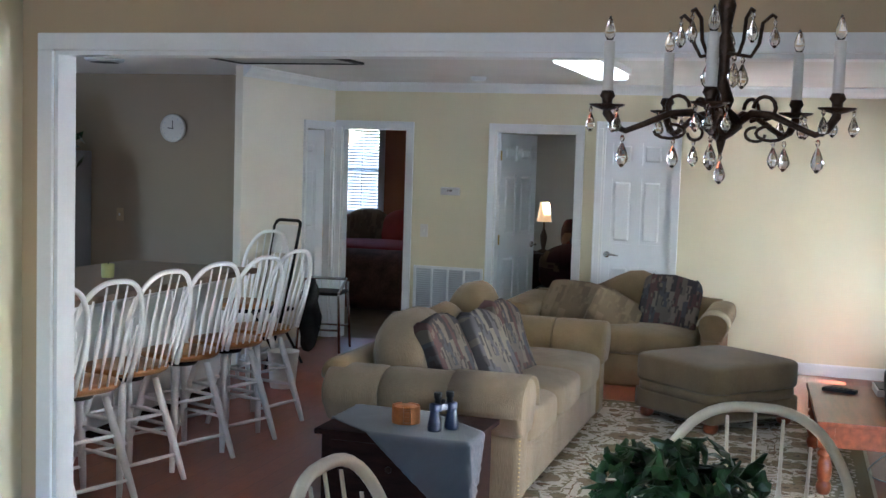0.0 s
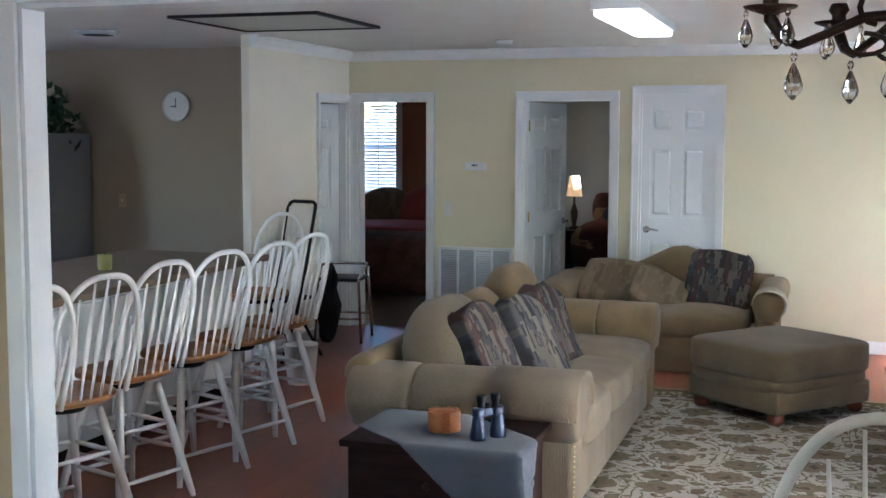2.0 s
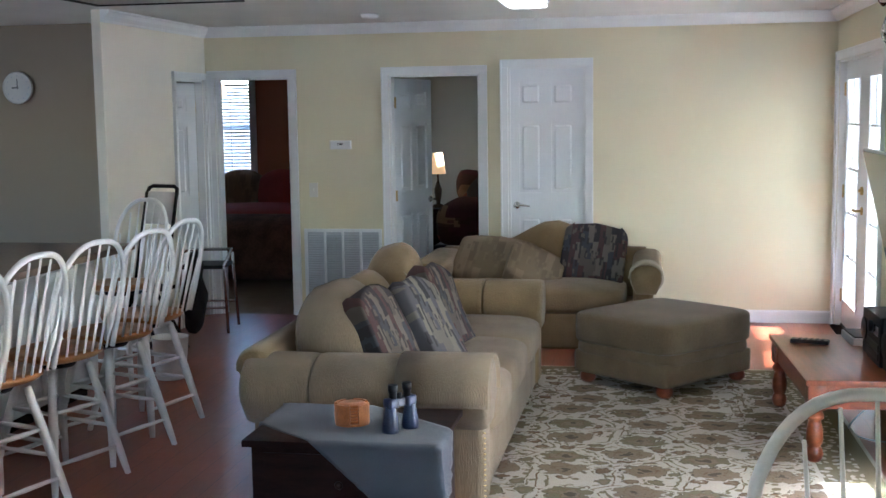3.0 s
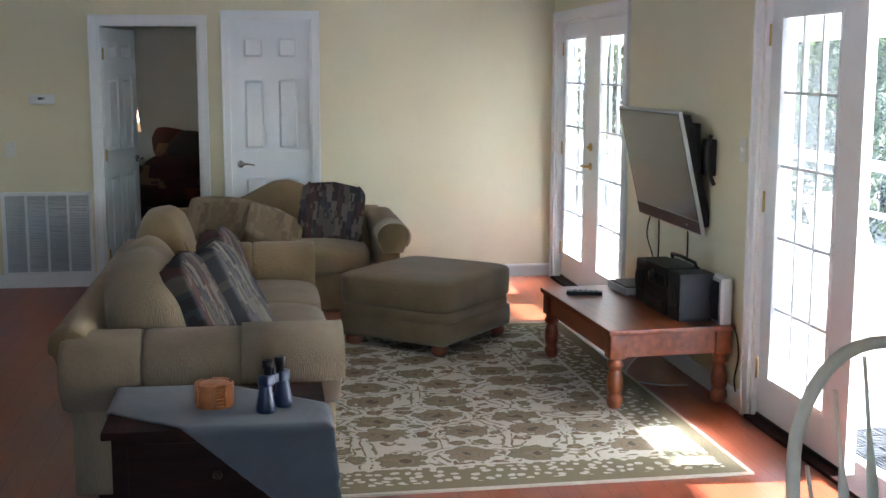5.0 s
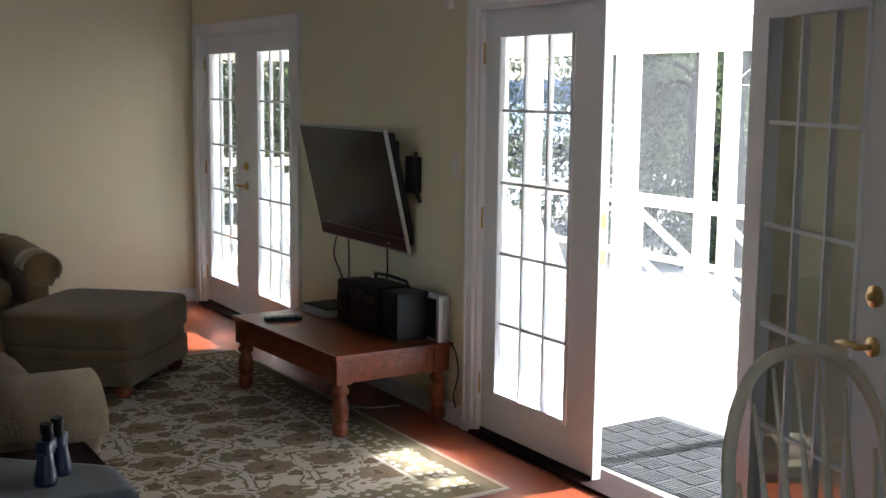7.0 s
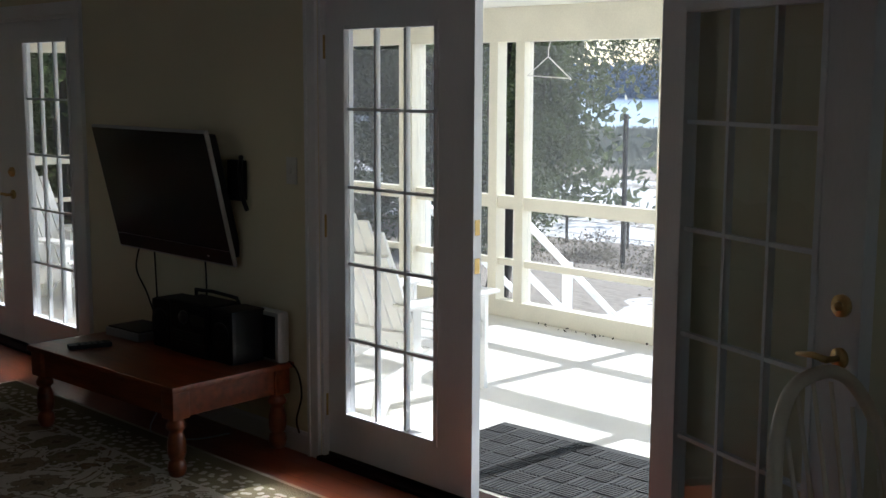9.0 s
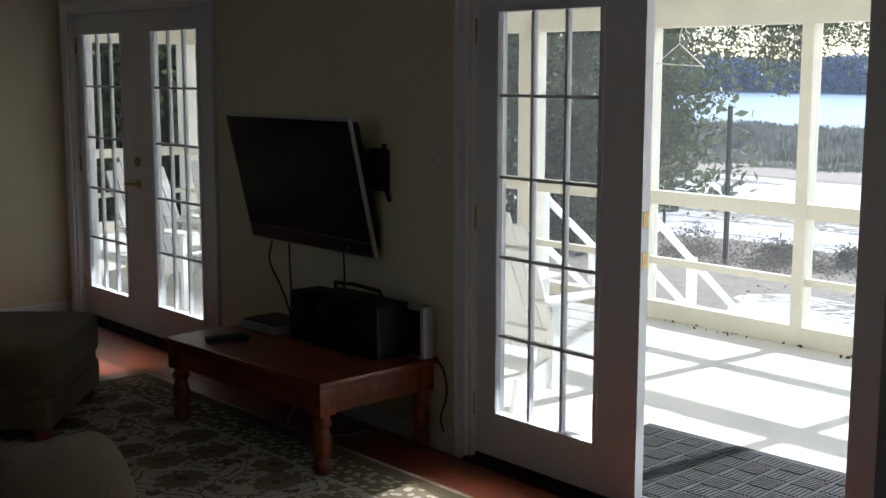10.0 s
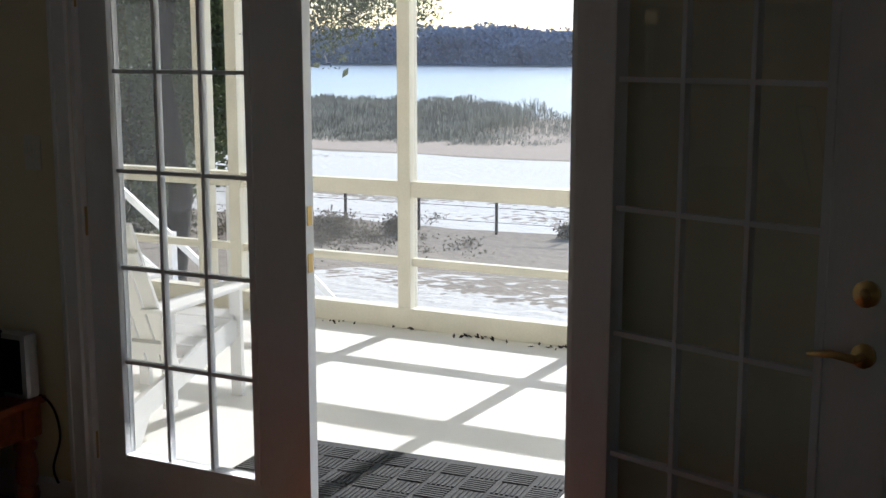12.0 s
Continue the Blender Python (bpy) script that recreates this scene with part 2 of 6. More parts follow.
def rug_material(w, h):
    """An ivory rug with rows of olive and brown medallions and vines, and an olive border with pale lines."""
    m, n, l, b = node_mat("floral_rug", 1.0, 0.1)
    co, sep = n.new("ShaderNodeTexCoord"), n.new("ShaderNodeSeparateXYZ")
    l.new(co.outputs["Object"], sep.inputs[0])
    wob = n.new("ShaderNodeTexNoise")
    wob.inputs["Scale"].default_value = 5
    l.new(co.outputs["Object"], wob.inputs[0])
    warp = n.new("ShaderNodeVectorMath")
    warp.operation = "MULTIPLY_ADD"
    warp.inputs[1].default_value = (0.10, 0.10, 0)
    l.new(wob.outputs["Color"], warp.inputs[0])
    l.new(co.outputs["Object"], warp.inputs[2])
    tall = n.new("ShaderNodeMapping")
    tall.inputs["Scale"].default_value = (1.0, 1.2, 0)
    l.new(co.outputs["Object"], tall.inputs[0])

    def cells(scale, loose, source, feature="F1"):
        v = n.new("ShaderNodeTexVoronoi")
        v.feature, v.voronoi_dimensions = feature, "2D"
        v.inputs["Scale"].default_value, v.inputs["Randomness"].default_value = scale, loose
        l.new(source, v.inputs[0])
        return v

    big, mid = cells(2.9, 0.4, tall.outputs[0]), cells(6.4, 0.8, warp.outputs[0])
    small, edge = cells(19.0, 0.8, warp.outputs[0]), cells(3.0, 0.9, warp.outputs[0], "DISTANCE_TO_EDGE")
    ivory, olive, brown, dark = (0.62, 0.56, 0.46), (0.215, 0.18, 0.105), (0.20, 0.125, 0.07), (0.115, 0.088, 0.058)
    taupe = (0.27, 0.205, 0.135)
    rag = n.new("ShaderNodeTexNoise")
    rag.inputs["Scale"].default_value, rag.inputs["Detail"].default_value = 24, 4
    l.new(co.outputs["Object"], rag.inputs[0])
    petal = mth(n, l, "MULTIPLY", mth(n, l, "SUBTRACT", small.outputs["Distance"], 0.4), 0.14)
    petal = mth(n, l, "ADD", petal, mth(n, l, "MULTIPLY", mth(n, l, "SUBTRACT", rag.outputs[0], 0.5), 0.42))

    def ring(base, dist, radius, colour):
        return mixc(n, l, mth(n, l, "LESS_THAN", dist, radius), base, colour)

    # scrolls, then sprigs, then middling leaves, then the large medallions
    scroll = mth(n, l, "ABSOLUTE", mth(n, l, "ADD", mth(n, l, "SUBTRACT", edge.outputs["Distance"], 0.13), mth(n, l, "MULTIPLY", petal, 0.25)))
    med = ring(ivory, scroll, 0.017, olive)
    med = ring(med, edge.outputs["Distance"], 0.012, brown)
    sprig = mth(n, l, "MULTIPLY", mth(n, l, "LESS_THAN", small.outputs["Distance"], 0.33), mth(n, l, "GREATER_THAN", small.outputs["Color"], 0.58))
    med = mixc(n, l, sprig, med, olive)
    dm = mth(n, l, "ADD", mid.outputs["Distance"], petal)
    hue2 = mixc(n, l, mth(n, l, "GREATER_THAN", mid.outputs["Color"], 0.45), olive, brown)
    for r, c in ((0.31, ivory), (0.25, dark), (0.215, hue2), (0.09, taupe)):
        med = ring(med, dm, r, c)
    d = mth(n, l, "ADD", big.outputs["Distance"], petal)
    hue = mixc(n, l, mth(n, l, "GREATER_THAN", big.outputs["Color"], 0.5), olive, taupe)
    for r, c in ((0.40, ivory), (0.335, dark), (0.315, hue), (0.19, brown), (0.165, taupe), (0.07, dark)):
        med = ring(med, d, r, c)
    ax = mth(n, l, "SUBTRACT", w / 2, mth(n, l, "ABSOLUTE", sep.outputs[0]))
    ay = mth(n, l, "SUBTRACT", h / 2, mth(n, l, "ABSOLUTE", sep.outputs[1]))
    inset = mth(n, l, "MINIMUM", ax, ay)
    bord = mixc(n, l, mth(n, l, "LESS_THAN", small.outputs["Distance"], 0.30), olive, ivory)
    out = mixc(n, l, mth(n, l, "LESS_THAN", inset, 0.30), med, ivory)
    out = mixc(n, l, mth(n, l, "LESS_THAN", inset, 0.28), out, bord)
    out = mixc(n, l, mth(n, l, "LESS_THAN", inset, 0.09), out, olive)
    out = mixc(n, l, mth(n, l, "LESS_THAN", inset, 0.02), out, ivory)
    fz = n.new("ShaderNodeTexNoise")
    fz.inputs["Scale"].default_value = 140
    l.new(co.outputs["Object"], fz.inputs[0])
    l.new(mixc(n, l, mth(n, l, "MULTIPLY", fz.outputs[0], 0.45), out, (0.15, 0.125, 0.09)), b.inputs["Base Color"])
    bp = n.new("ShaderNodeBump")
    bp.inputs["Strength"].default_value, bp.inputs["Distance"].default_value = 0.6, 0.01
    l.new(fz.outputs[0], bp.inputs["Height"])
    l.new(bp.outputs[0], b.inputs["Normal"])
    return m


def stripe_material(name, colours, scale, axis="X"):
    """Woven cloth: bands of uneven blocks, each block one of the colours, with short broken dashes."""
    m, n, l, b = node_mat(name, 0.95, 0.1)
    co, sep = n.new("ShaderNodeTexCoord"), n.new("ShaderNodeSeparateXYZ")
    wob, bend = n.new("ShaderNodeTexNoise"), n.new("ShaderNodeVectorMath")
    wob.inputs["Scale"].default_value = 9
    l.new(co.outputs["Object"], wob.inputs[0])
    bend.operation = "MULTIPLY_ADD"
    bend.inputs[1].default_value = (0.02, 0.02, 0.02)
    l.new(wob.outputs["Color"], bend.inputs[0])
    l.new(co.outputs["Object"], bend.inputs[2])
    l.new(bend.outputs[0], sep.inputs[0])
    across, along = (sep.outputs[0], sep.outputs[2]) if axis == "X" else (sep.outputs[2], sep.outputs[0])

    def cells(u_size, v_size):
        col = mth(n, l, "FLOOR", mth(n, l, "MULTIPLY", across, u_size))
        one = n.new("ShaderNodeTexWhiteNoise")
        one.noise_dimensions = "1D"
        l.new(col, one.inputs["W"])
        row = mth(n, l, "FLOOR", mth(n, l, "ADD", mth(n, l, "MULTIPLY", along, v_size), mth(n, l, "MULTIPLY", one.outputs[0], 7.0)))
        both, two = n.new("ShaderNodeCombineXYZ"), n.new("ShaderNodeTexWhiteNoise")
        two.noise_dimensions = "2D"
        l.new(col, both.inputs[0])
        l.new(row, both.inputs[1])
        l.new(both.outputs[0], two.inputs[0])
        return two.outputs[0]

    def steps(value, palette):
        r = n.new("ShaderNodeValToRGB")
        r.color_ramp.interpolation = "CONSTANT"
        for k in range(len(palette) - 2):
            r.color_ramp.elements.new(0.5)
        for k, c in enumerate(palette):
            r.color_ramp.elements[k].position = k / len(palette)
            r.color_ramp.elements[k].color = (*c, 1)
        l.new(value, r.inputs[0])
        return r.outputs[0]

    base = steps(cells(scale, scale * 0.32), colours)
    dash = mth(n, l, "GREATER_THAN", cells(scale * 2.6, scale * 0.8), 0.80)
    col = mixc(n, l, mth(n, l, "MULTIPLY", dash, 0.85), base, colours[0])
    fleck = mth(n, l, "GREATER_THAN", cells(scale * 3.1, scale * 1.3), 0.90)
    col = mixc(n, l, mth(n, l, "MULTIPLY", fleck, 0.7), col, colours[-1])
    wv = n.new("ShaderNodeTexNoise")
    wv.inputs["Scale"].default_value = 260
    l.new(co.outputs["Object"], wv.inputs[0])
    l.new(mixc(n, l, mth(n, l, "MULTIPLY", wv.outputs[0], 0.35), col, colours[1]), b.inputs["Base Color"])
    bp = n.new("ShaderNodeBump")
    bp.inputs["Strength"].default_value, bp.inputs["Distance"].default_value = 0.4, 0.005
    l.new(wv.outputs[0], bp.inputs["Height"])
    l.new(bp.outputs[0], b.inputs["Normal"])
    return m


def ground_material():
    """A winter yard: brown grass near the house, pale bare sand farther off, then dun marsh."""
    m, n, l, b = node_mat("winter_yard", 1.0, 0.1)
    g, sep = n.new("ShaderNodeNewGeometry"), n.new("ShaderNodeSeparateXYZ")
    l.new(g.outputs["Position"], sep.inputs[0])
    a, c = n.new("ShaderNodeTexNoise"), n.new("ShaderNodeTexNoise")
    a.inputs["Scale"].default_value, a.inputs["Detail"].default_value = 0.35, 6
    c.inputs["Scale"].default_value, c.inputs["Detail"].default_value = 5, 5
    mp = n.new("ShaderNodeMapping")
    mp.inputs["Scale"].default_value = (0.6, 0.25, 1)
    l.new(g.outputs["Position"], mp.inputs[0])
    l.new(mp.outputs[0], a.inputs[0])
    l.new(g.outputs["Position"], c.inputs[0])
    grass = mixc(n, l, c.outputs[0], (0.20, 0.17, 0.14), (0.34, 0.30, 0.25))
    sand = mixc(n, l, c.outputs[0], (0.55, 0.53, 0.50), (0.70, 0.69, 0.67))
    marsh = mixc(n, l, c.outputs[0], (0.34, 0.28, 0.23), (0.44, 0.37, 0.31))
    wave = mth(n, l, "SUBTRACT", a.outputs[0], 0.5)
    x = mth(n, l, "ADD", sep.outputs[0], mth(n, l, "MULTIPLY", wave, 5.0))
    inside = mth(n, l, "MULTIPLY", mth(n, l, "GREATER_THAN", x, 15.6), mth(n, l, "LESS_THAN", x, 34))
    strew = mth(n, l, "ADD", a.outputs[0], mth(n, l, "MULTIPLY", c.outputs[0], 0.35))
    col = mixc(n, l, mth(n, l, "MULTIPLY", inside, mth(n, l, "GREATER_THAN", strew, 0.60)), grass, sand)
    near = mth(n, l, "MULTIPLY", mth(n, l, "LESS_THAN", x, 9.8), mth(n, l, "GREATER_THAN", strew, 0.62))
    near = mth(n, l, "MULTIPLY", near, mth(n, l, "LESS_THAN", mth(n, l, "ADD", sep.outputs[1], mth(n, l, "MULTIPLY", wave, 6.0)), 0.5))
    col = mixc(n, l, mth(n, l, "MULTIPLY", near, 0.85), col, sand)
    col = mixc(n, l, mth(n, l, "GREATER_THAN", x, 35), col, marsh)
    l.new(col, b.inputs["Base Color"])
    bp = n.new("ShaderNodeBump")
    bp.inputs["Strength"].default_value, bp.inputs["Distance"].default_value = 0.8, 0.08
    l.new(c.outputs[0], bp.inputs["Height"])
    l.new(bp.outputs[0], b.inputs["Normal"])
    return m


FLOORM = floor_material()
PILLOW = stripe_material("southwest_stripe_cloth", [(0.038, 0.032, 0.030), (0.058, 0.056, 0.062), (0.105, 0.088, 0.07), (0.082, 0.042, 0.036), (0.036, 0.033, 0.033), (0.15, 0.125, 0.095)], 24)
PILLOW_B = stripe_material("southwest_block_cloth", [(0.035, 0.030, 0.030), (0.085, 0.08, 0.085), (0.15, 0.13, 0.10), (0.095, 0.088, 0.09), (0.14, 0.072, 0.058), (0.19, 0.165, 0.125)], 20)
PILLOW_G = stripe_material("faded_leaf_cloth", [(0.24, 0.18, 0.11), (0.20, 0.15, 0.092), (0.26, 0.195, 0.125), (0.165, 0.125, 0.08)], 16)
BLANKET = stripe_material("striped_blanket", [(0.03, 0.02, 0.018), (0.12, 0.035, 0.02), (0.03, 0.022, 0.02), (0.16, 0.10, 0.06), (0.05, 0.02, 0.025)], 11, "Z")
def screen_material():
    """Insect screen: fine grey mesh that lets most light through and catches the sun."""
    m, n, l, b = node_mat("insect_screen")
    tp, tl, df = n.new("ShaderNodeBsdfTransparent"), n.new("ShaderNodeBsdfTranslucent"), n.new("ShaderNodeBsdfDiffuse")
    a, c = n.new("ShaderNodeMixShader"), n.new("ShaderNodeMixShader")
    tl.inputs[0].default_value = df.inputs[0].default_value = (0.42, 0.43, 0.44, 1)
    a.inputs[0].default_value, c.inputs[0].default_value = 0.5, 0.05
    l.new(tl.outputs[0], a.inputs[1])
    l.new(df.outputs[0], a.inputs[2])
    l.new(tp.outputs[0], c.inputs[1])
    l.new(a.outputs[0], c.inputs[2])
    l.new(c.outputs[0], n["Material Output"].inputs[0])
    return m


GROUNDM = ground_material()
SCREENM = screen_material()
WATER = pbr("lake_water", (0.30, 0.36, 0.42), 0.28, var=0.05, scale=0.05, bump=0.25, bscale=0.8)


# ---------------------------------------------------------------- mesh tools
def mesh_of(bm, name):
    me = bpy.data.meshes.new(name)
    bm.to_mesh(me)
    bm.free()
    return me


def part(name, bm, material, parent=None, label="", smooth=False):
    ob = new(name, mesh_of(bm, name))
    ob.data.materials.append(material)
    if smooth:
        ob.data.shade_smooth()
    ob.parent = parent
    if label:
        ob["label"] = label
    return ob


def thing(name, m, label, category, group="", kind=""):
    ob = new(name)
    ob.matrix_basis = m
    return tagged(ob, label, category, group, kind)


def solid(name, bm, material, label, category, m=None, group="", kind="", smooth=False):
    ob = part(name, bm, material, None, "", smooth)
    if m is not None:
        ob.matrix_basis = m
    return tagged(ob, label, category, group, kind)


def box(bm, x0, x1, y0, y1, z0, z1, bev=0.0, seg=2):
    m = Matrix.Translation(((x0 + x1) / 2, (y0 + y1) / 2, (z0 + z1) / 2)) @ Matrix.Diagonal((abs(x1 - x0), abs(y1 - y0), abs(z1 - z0), 1))
    made = bmesh.ops.create_cube(bm, size=1, matrix=m)["verts"]
    if bev:
        edges = list({e for v in made for e in v.link_edges})
        bmesh.ops.bevel(bm, geom=edges, offset=bev, segments=seg, profile=0.7, affect="EDGES")
    return bm


def boxes(*rows, bev=0.0):
    bm = bmesh.new()
    for r in rows:
        box(bm, *r, bev=bev)
    return bm


def rings(bm, rows, closed_ends=True):
    """Skins rows of equally many points into a tube."""
    made = [[bm.verts.new(p) for p in row] for row in rows]
    k = len(made[0])
    for a, b in zip(made, made[1:]):
        for i in range(k):
            bm.faces.new((a[i], a[(i + 1) % k], b[(i + 1) % k], b[i]))
    if closed_ends:
        bm.faces.new(made[0][::-1])
        bm.faces.new(made[-1])
    return bm


def lathe(bm, profile, seg=16, at=(0, 0, 0)):
    """profile: radius, height from bottom to top, turned round z."""
    rows = [[(at[0] + max(r, 0.0004) * math.cos(2 * math.pi * i / seg), at[1] + max(r, 0.0004) * math.sin(2 * math.pi * i / seg), at[2] + z) for i in range(seg)] for r, z in profile]
    return rings(bm, rows)


def tube(bm, pts, r, seg=8):
    """A round bar along points; r is one radius or one for each point."""
    pts = [Vector(p) for p in pts]
    rs = r if isinstance(r, (list, tuple)) else [r] * len(pts)
    up, rows = None, []
    for i, p in enumerate(pts):
        d = (pts[min(i + 1, len(pts) - 1)] - pts[max(i - 1, 0)]).normalized()
        if up is None:
            up = Vector((0, 0, 1)) if abs(d.z) < 0.9 else Vector((1, 0, 0))
        side = d.cross(up).normalized()
        up = side.cross(d).normalized()
        rows.append([p + rs[i] * (math.cos(a) * side + math.sin(a) * up) for a in (2 * math.pi * k / seg for k in range(seg))])
    return rings(bm, rows)


def turned(bm, p0, p1, profile, seg=10):
    """A turned bar from p0 to p1; profile: share of the length, radius."""
    p0, p1 = Vector(p0), Vector(p1)
    return tube(bm, [p0.lerp(p1, f) for f, _ in profile], [r for _, r in profile], seg)


def cushion(bm, size, at=(0, 0, 0), power=4.0, puff=0.12, nu=28, nv=16, turn=None):
    """A stuffed box: a superellipsoid whose faces bulge in the middle."""
    sx, sy, sz = (s / 2 for s in size)
    f = lambda c, e: math.copysign(abs(c) ** e, c)
    rows = []
    e = 2 / power
    for j in range(1, nv):
        v = -math.pi / 2 + math.pi * j / nv
        row = []
        for i in range(nu):
            u = 2 * math.pi * i / nu
            x, y, z = f(math.cos(v), e) * f(math.cos(u), e), f(math.cos(v), e) * f(math.sin(u), e), f(math.sin(v), e)
            k = 1 + puff * (1 - x * x) * (1 - y * y)
            p = Vector((x * sx, y * sy, z * sz * k))
            p = (turn @ p if turn else p) + Vector(at)
            row.append(p)
        rows.append(row)
    return rings(bm, rows)


def sweep(bm, profile, axis, a, b, end=0.0, cuts=2):
    """Runs a closed outline (u, v) along an axis from a to b, shrinking at the ends by end."""
    cu = sum(p[0] for p in profile) / len(profile)
    cv = sum(p[1] for p in profile) / len(profile)
    stops = [(a, 1 - end * 2.2), (a + end * 0.35, 1 - end), (a + end, 1)] if end else [(a, 1)]
    stops += [(a + (b - a) * k / cuts, 1) for k in range(1, cuts)] if cuts > 1 else []
    stops += [(b - end, 1), (b - end * 0.35, 1 - end), (b, 1 - end * 2.2)] if end else [(b, 1)]
    stops.sort(key=lambda s: s[0])
    rows = []
    for s, k in stops:
        row = []
        for u, v in profile:
            uu, vv = cu + (u - cu) * k, cv + (v - cv) * k
            row.append({"x": (s, uu, vv), "y": (uu, s, vv), "z": (uu, vv, s)}[axis])
        rows.append(row)
    rings(bm, rows)
    bmesh.ops.recalc_face_normals(bm, faces=bm.faces)
    return bm


def arc(cx, cy, rx, ry, a0, a1, k=10):
    return [(cx + rx * math.cos(radians(a0 + (a1 - a0) * i / k)), cy + ry * math.sin(radians(a0 + (a1 - a0) * i / k))) for i in range(k + 1)]


# ---------------------------------------------------------------- the house
H = 2.42
OPEN_X, SW0, SW1 = -3.535, -6.545, -6.43


def wall_piece(name, material, *rows):
    ob = part(name, boxes(*rows), material)
    return tagged(ob, kind="structure")


# north wall, pierced by three doors
wall_piece("wall_north", WALL, (-5.10, -5.02, 0, 0.12, 0, H), (-5.02, -4.367, 0, 0.12, 1.998, H), (-4.367, -3.52, 0, 0.12, 0, H),
           (-3.52, -2.77, 0, 0.12, 2.0, H), (-2.77, -2.54, 0, 0.12, 0, H), (-2.54, -1.92, 0, 0.12, 2.04, H), (-1.92, 0.15, 0, 0.12, 0, H))
# east wall, pierced by two pairs of glazed doors
wall_piece("wall_east", WALL, (0, 0.15, -0.13, 0, 0, H), (0, 0.15, -1.957, -0.13, 2.035, H), (0, 0.15, -4.07, -1.957, 0, H),
           (0, 0.15, -5.87, -4.07, 2.035, H), (0, 0.15, -12.6, -5.87, 0, H))
# wing wall beside the kitchen, with its door; daylight is in its paler colour
wall_piece("wall_wing", WALL_DAYLIT, (-5.165, -5.10, -1.90, -0.66, 0, H), (-5.165, -5.10, -0.66, -0.06, 1.985, H), (-5.165, -5.10, -0.06, 0.12, 0, H))
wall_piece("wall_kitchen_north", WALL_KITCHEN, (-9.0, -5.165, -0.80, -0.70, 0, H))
# the hole in the west wall is added for the kitchen fill lamp
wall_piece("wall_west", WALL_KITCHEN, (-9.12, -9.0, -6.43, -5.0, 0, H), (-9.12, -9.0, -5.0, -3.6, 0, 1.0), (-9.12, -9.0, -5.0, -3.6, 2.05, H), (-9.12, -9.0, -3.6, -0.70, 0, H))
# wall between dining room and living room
wall_piece("wall_opening", WALL_SHADED, (-9.12, OPEN_X, SW0, SW1, 0, H), (OPEN_X, 0, SW0, SW1, 2.115, H))
wall_piece("wall_dining_west", WALL, (-3.80, -3.68, -12.6, SW0, 0, H))
# the hole in the south wall is added for the dining fill lamp
wall_piece("wall_south", WALL, (-3.80, -2.9, -12.72, -12.6, 0, H), (-2.9, -1.3, -12.72, -12.6, 0, 0.9), (-2.9, -1.3, -12.72, -12.6, 2.05, H), (-1.3, 0.15, -12.72, -12.6, 0, H))
floor = solid("floor", boxes((-9.0, 0.0, -12.6, 0.02, -0.1, 0)), FLOORM, "", "", kind="structure")
ceiling = solid("ceiling", boxes((-9.12, 0.15, -12.72, 0.12, H, H + 0.12)), CEIL, "", "", kind="structure")

CROWN = [(0, 0), (0, -0.085), (0.012, -0.085), (0.02, -0.07), (0.045, -0.045), (0.06, -0.02), (0.07, -0.012), (0.07, 0)]


def crown(axis, a, b, base, sign):
    bm = bmesh.new()
    sweep(bm, [(base + sign * u, H + v) for u, v in CROWN], axis, a, b)
    tagged(part("crown_trim", bm, TRIM), kind="structure")


crown("x", -5.10, 0.0, 0.0, -1)
crown("y", SW1, 0.0, 0.0, -1)
crown("y", -1.90, 0.0, -5.10, 1)
crown("x", OPEN_X - 0.5, 0.0, SW1, 1)


def baseboard(axis, a, b, base, sign):
    prof = [(0, 0), (0, 0.10), (0.008, 0.10), (0.014, 0.085), (0.014, 0)]
    bm = bmesh.new()
    sweep(bm, [(base + sign * u, v) for u, v in prof], axis, a, b)
    tagged(part("baseboard", bm, TRIM), kind="structure")


for a, b in ((-4.304, -3.583), (-2.71, -2.603), (-1.858, 0.0)):
    baseboard("x", a, b, 0.0, -1)
for a, b in ((-0.06, 0.0), (-4.0, -2.027), (-12.6, -5.94)):
    baseboard("y", a, b, 0.0, -1)
baseboard("y", -1.90, -0.72, -5.10, 1)
baseboard("x", -9.0, -5.165, -0.80, -1)
baseboard("x", -5.0, OPEN_X - 0.06, SW1, 1)
baseboard("y", -12.6, SW0, -3.68, 1)


def casing(axis, a, b, top, base, sign, w=0.063, d=0.018):
    """Moulded boards round an opening from a to b, on the face at base."""
    bm = bmesh.new()
    lo, hi = sorted((base, base + sign * d))
    lo2, hi2 = sorted((base, base + sign * (d + 0.007)))
    for u0, u1, z0, z1 in ((a - w, a, 0, top), (b, b + w, 0, top), (a - w, b + w, top, top + w)):
        box(bm, *((u0, u1, lo, hi) if axis == "x" else (lo, hi, u0, u1)), z0, z1, bev=0.004)
    for u0, u1, z0, z1 in ((a - w, a - w + 0.016, 0, top + w), (b + w - 0.016, b + w, 0, top + w), (a - w + 0.016, b + w - 0.016, top + w - 0.016, top + w)):
        box(bm, *((u0, u1, lo2, hi2) if axis == "x" else (lo2, hi2, u0, u1)), z0, z1, bev=0.003)
    tagged(part("door_trim", bm, TRIM), kind="structure")


def lining(axis, a, b, top, lo, hi, t=0.018):
    bm = bmesh.new()
    for u0, u1, z0, z1 in ((a, a + t, 0, top), (b - t, b, 0, top), (a + t, b - t, top - t, top)):
        box(bm, *((u0, u1, lo, hi) if axis == "x" else (lo, hi, u0, u1)), z0, z1)
    tagged(part("door_lining", bm, TRIM), kind="structure")


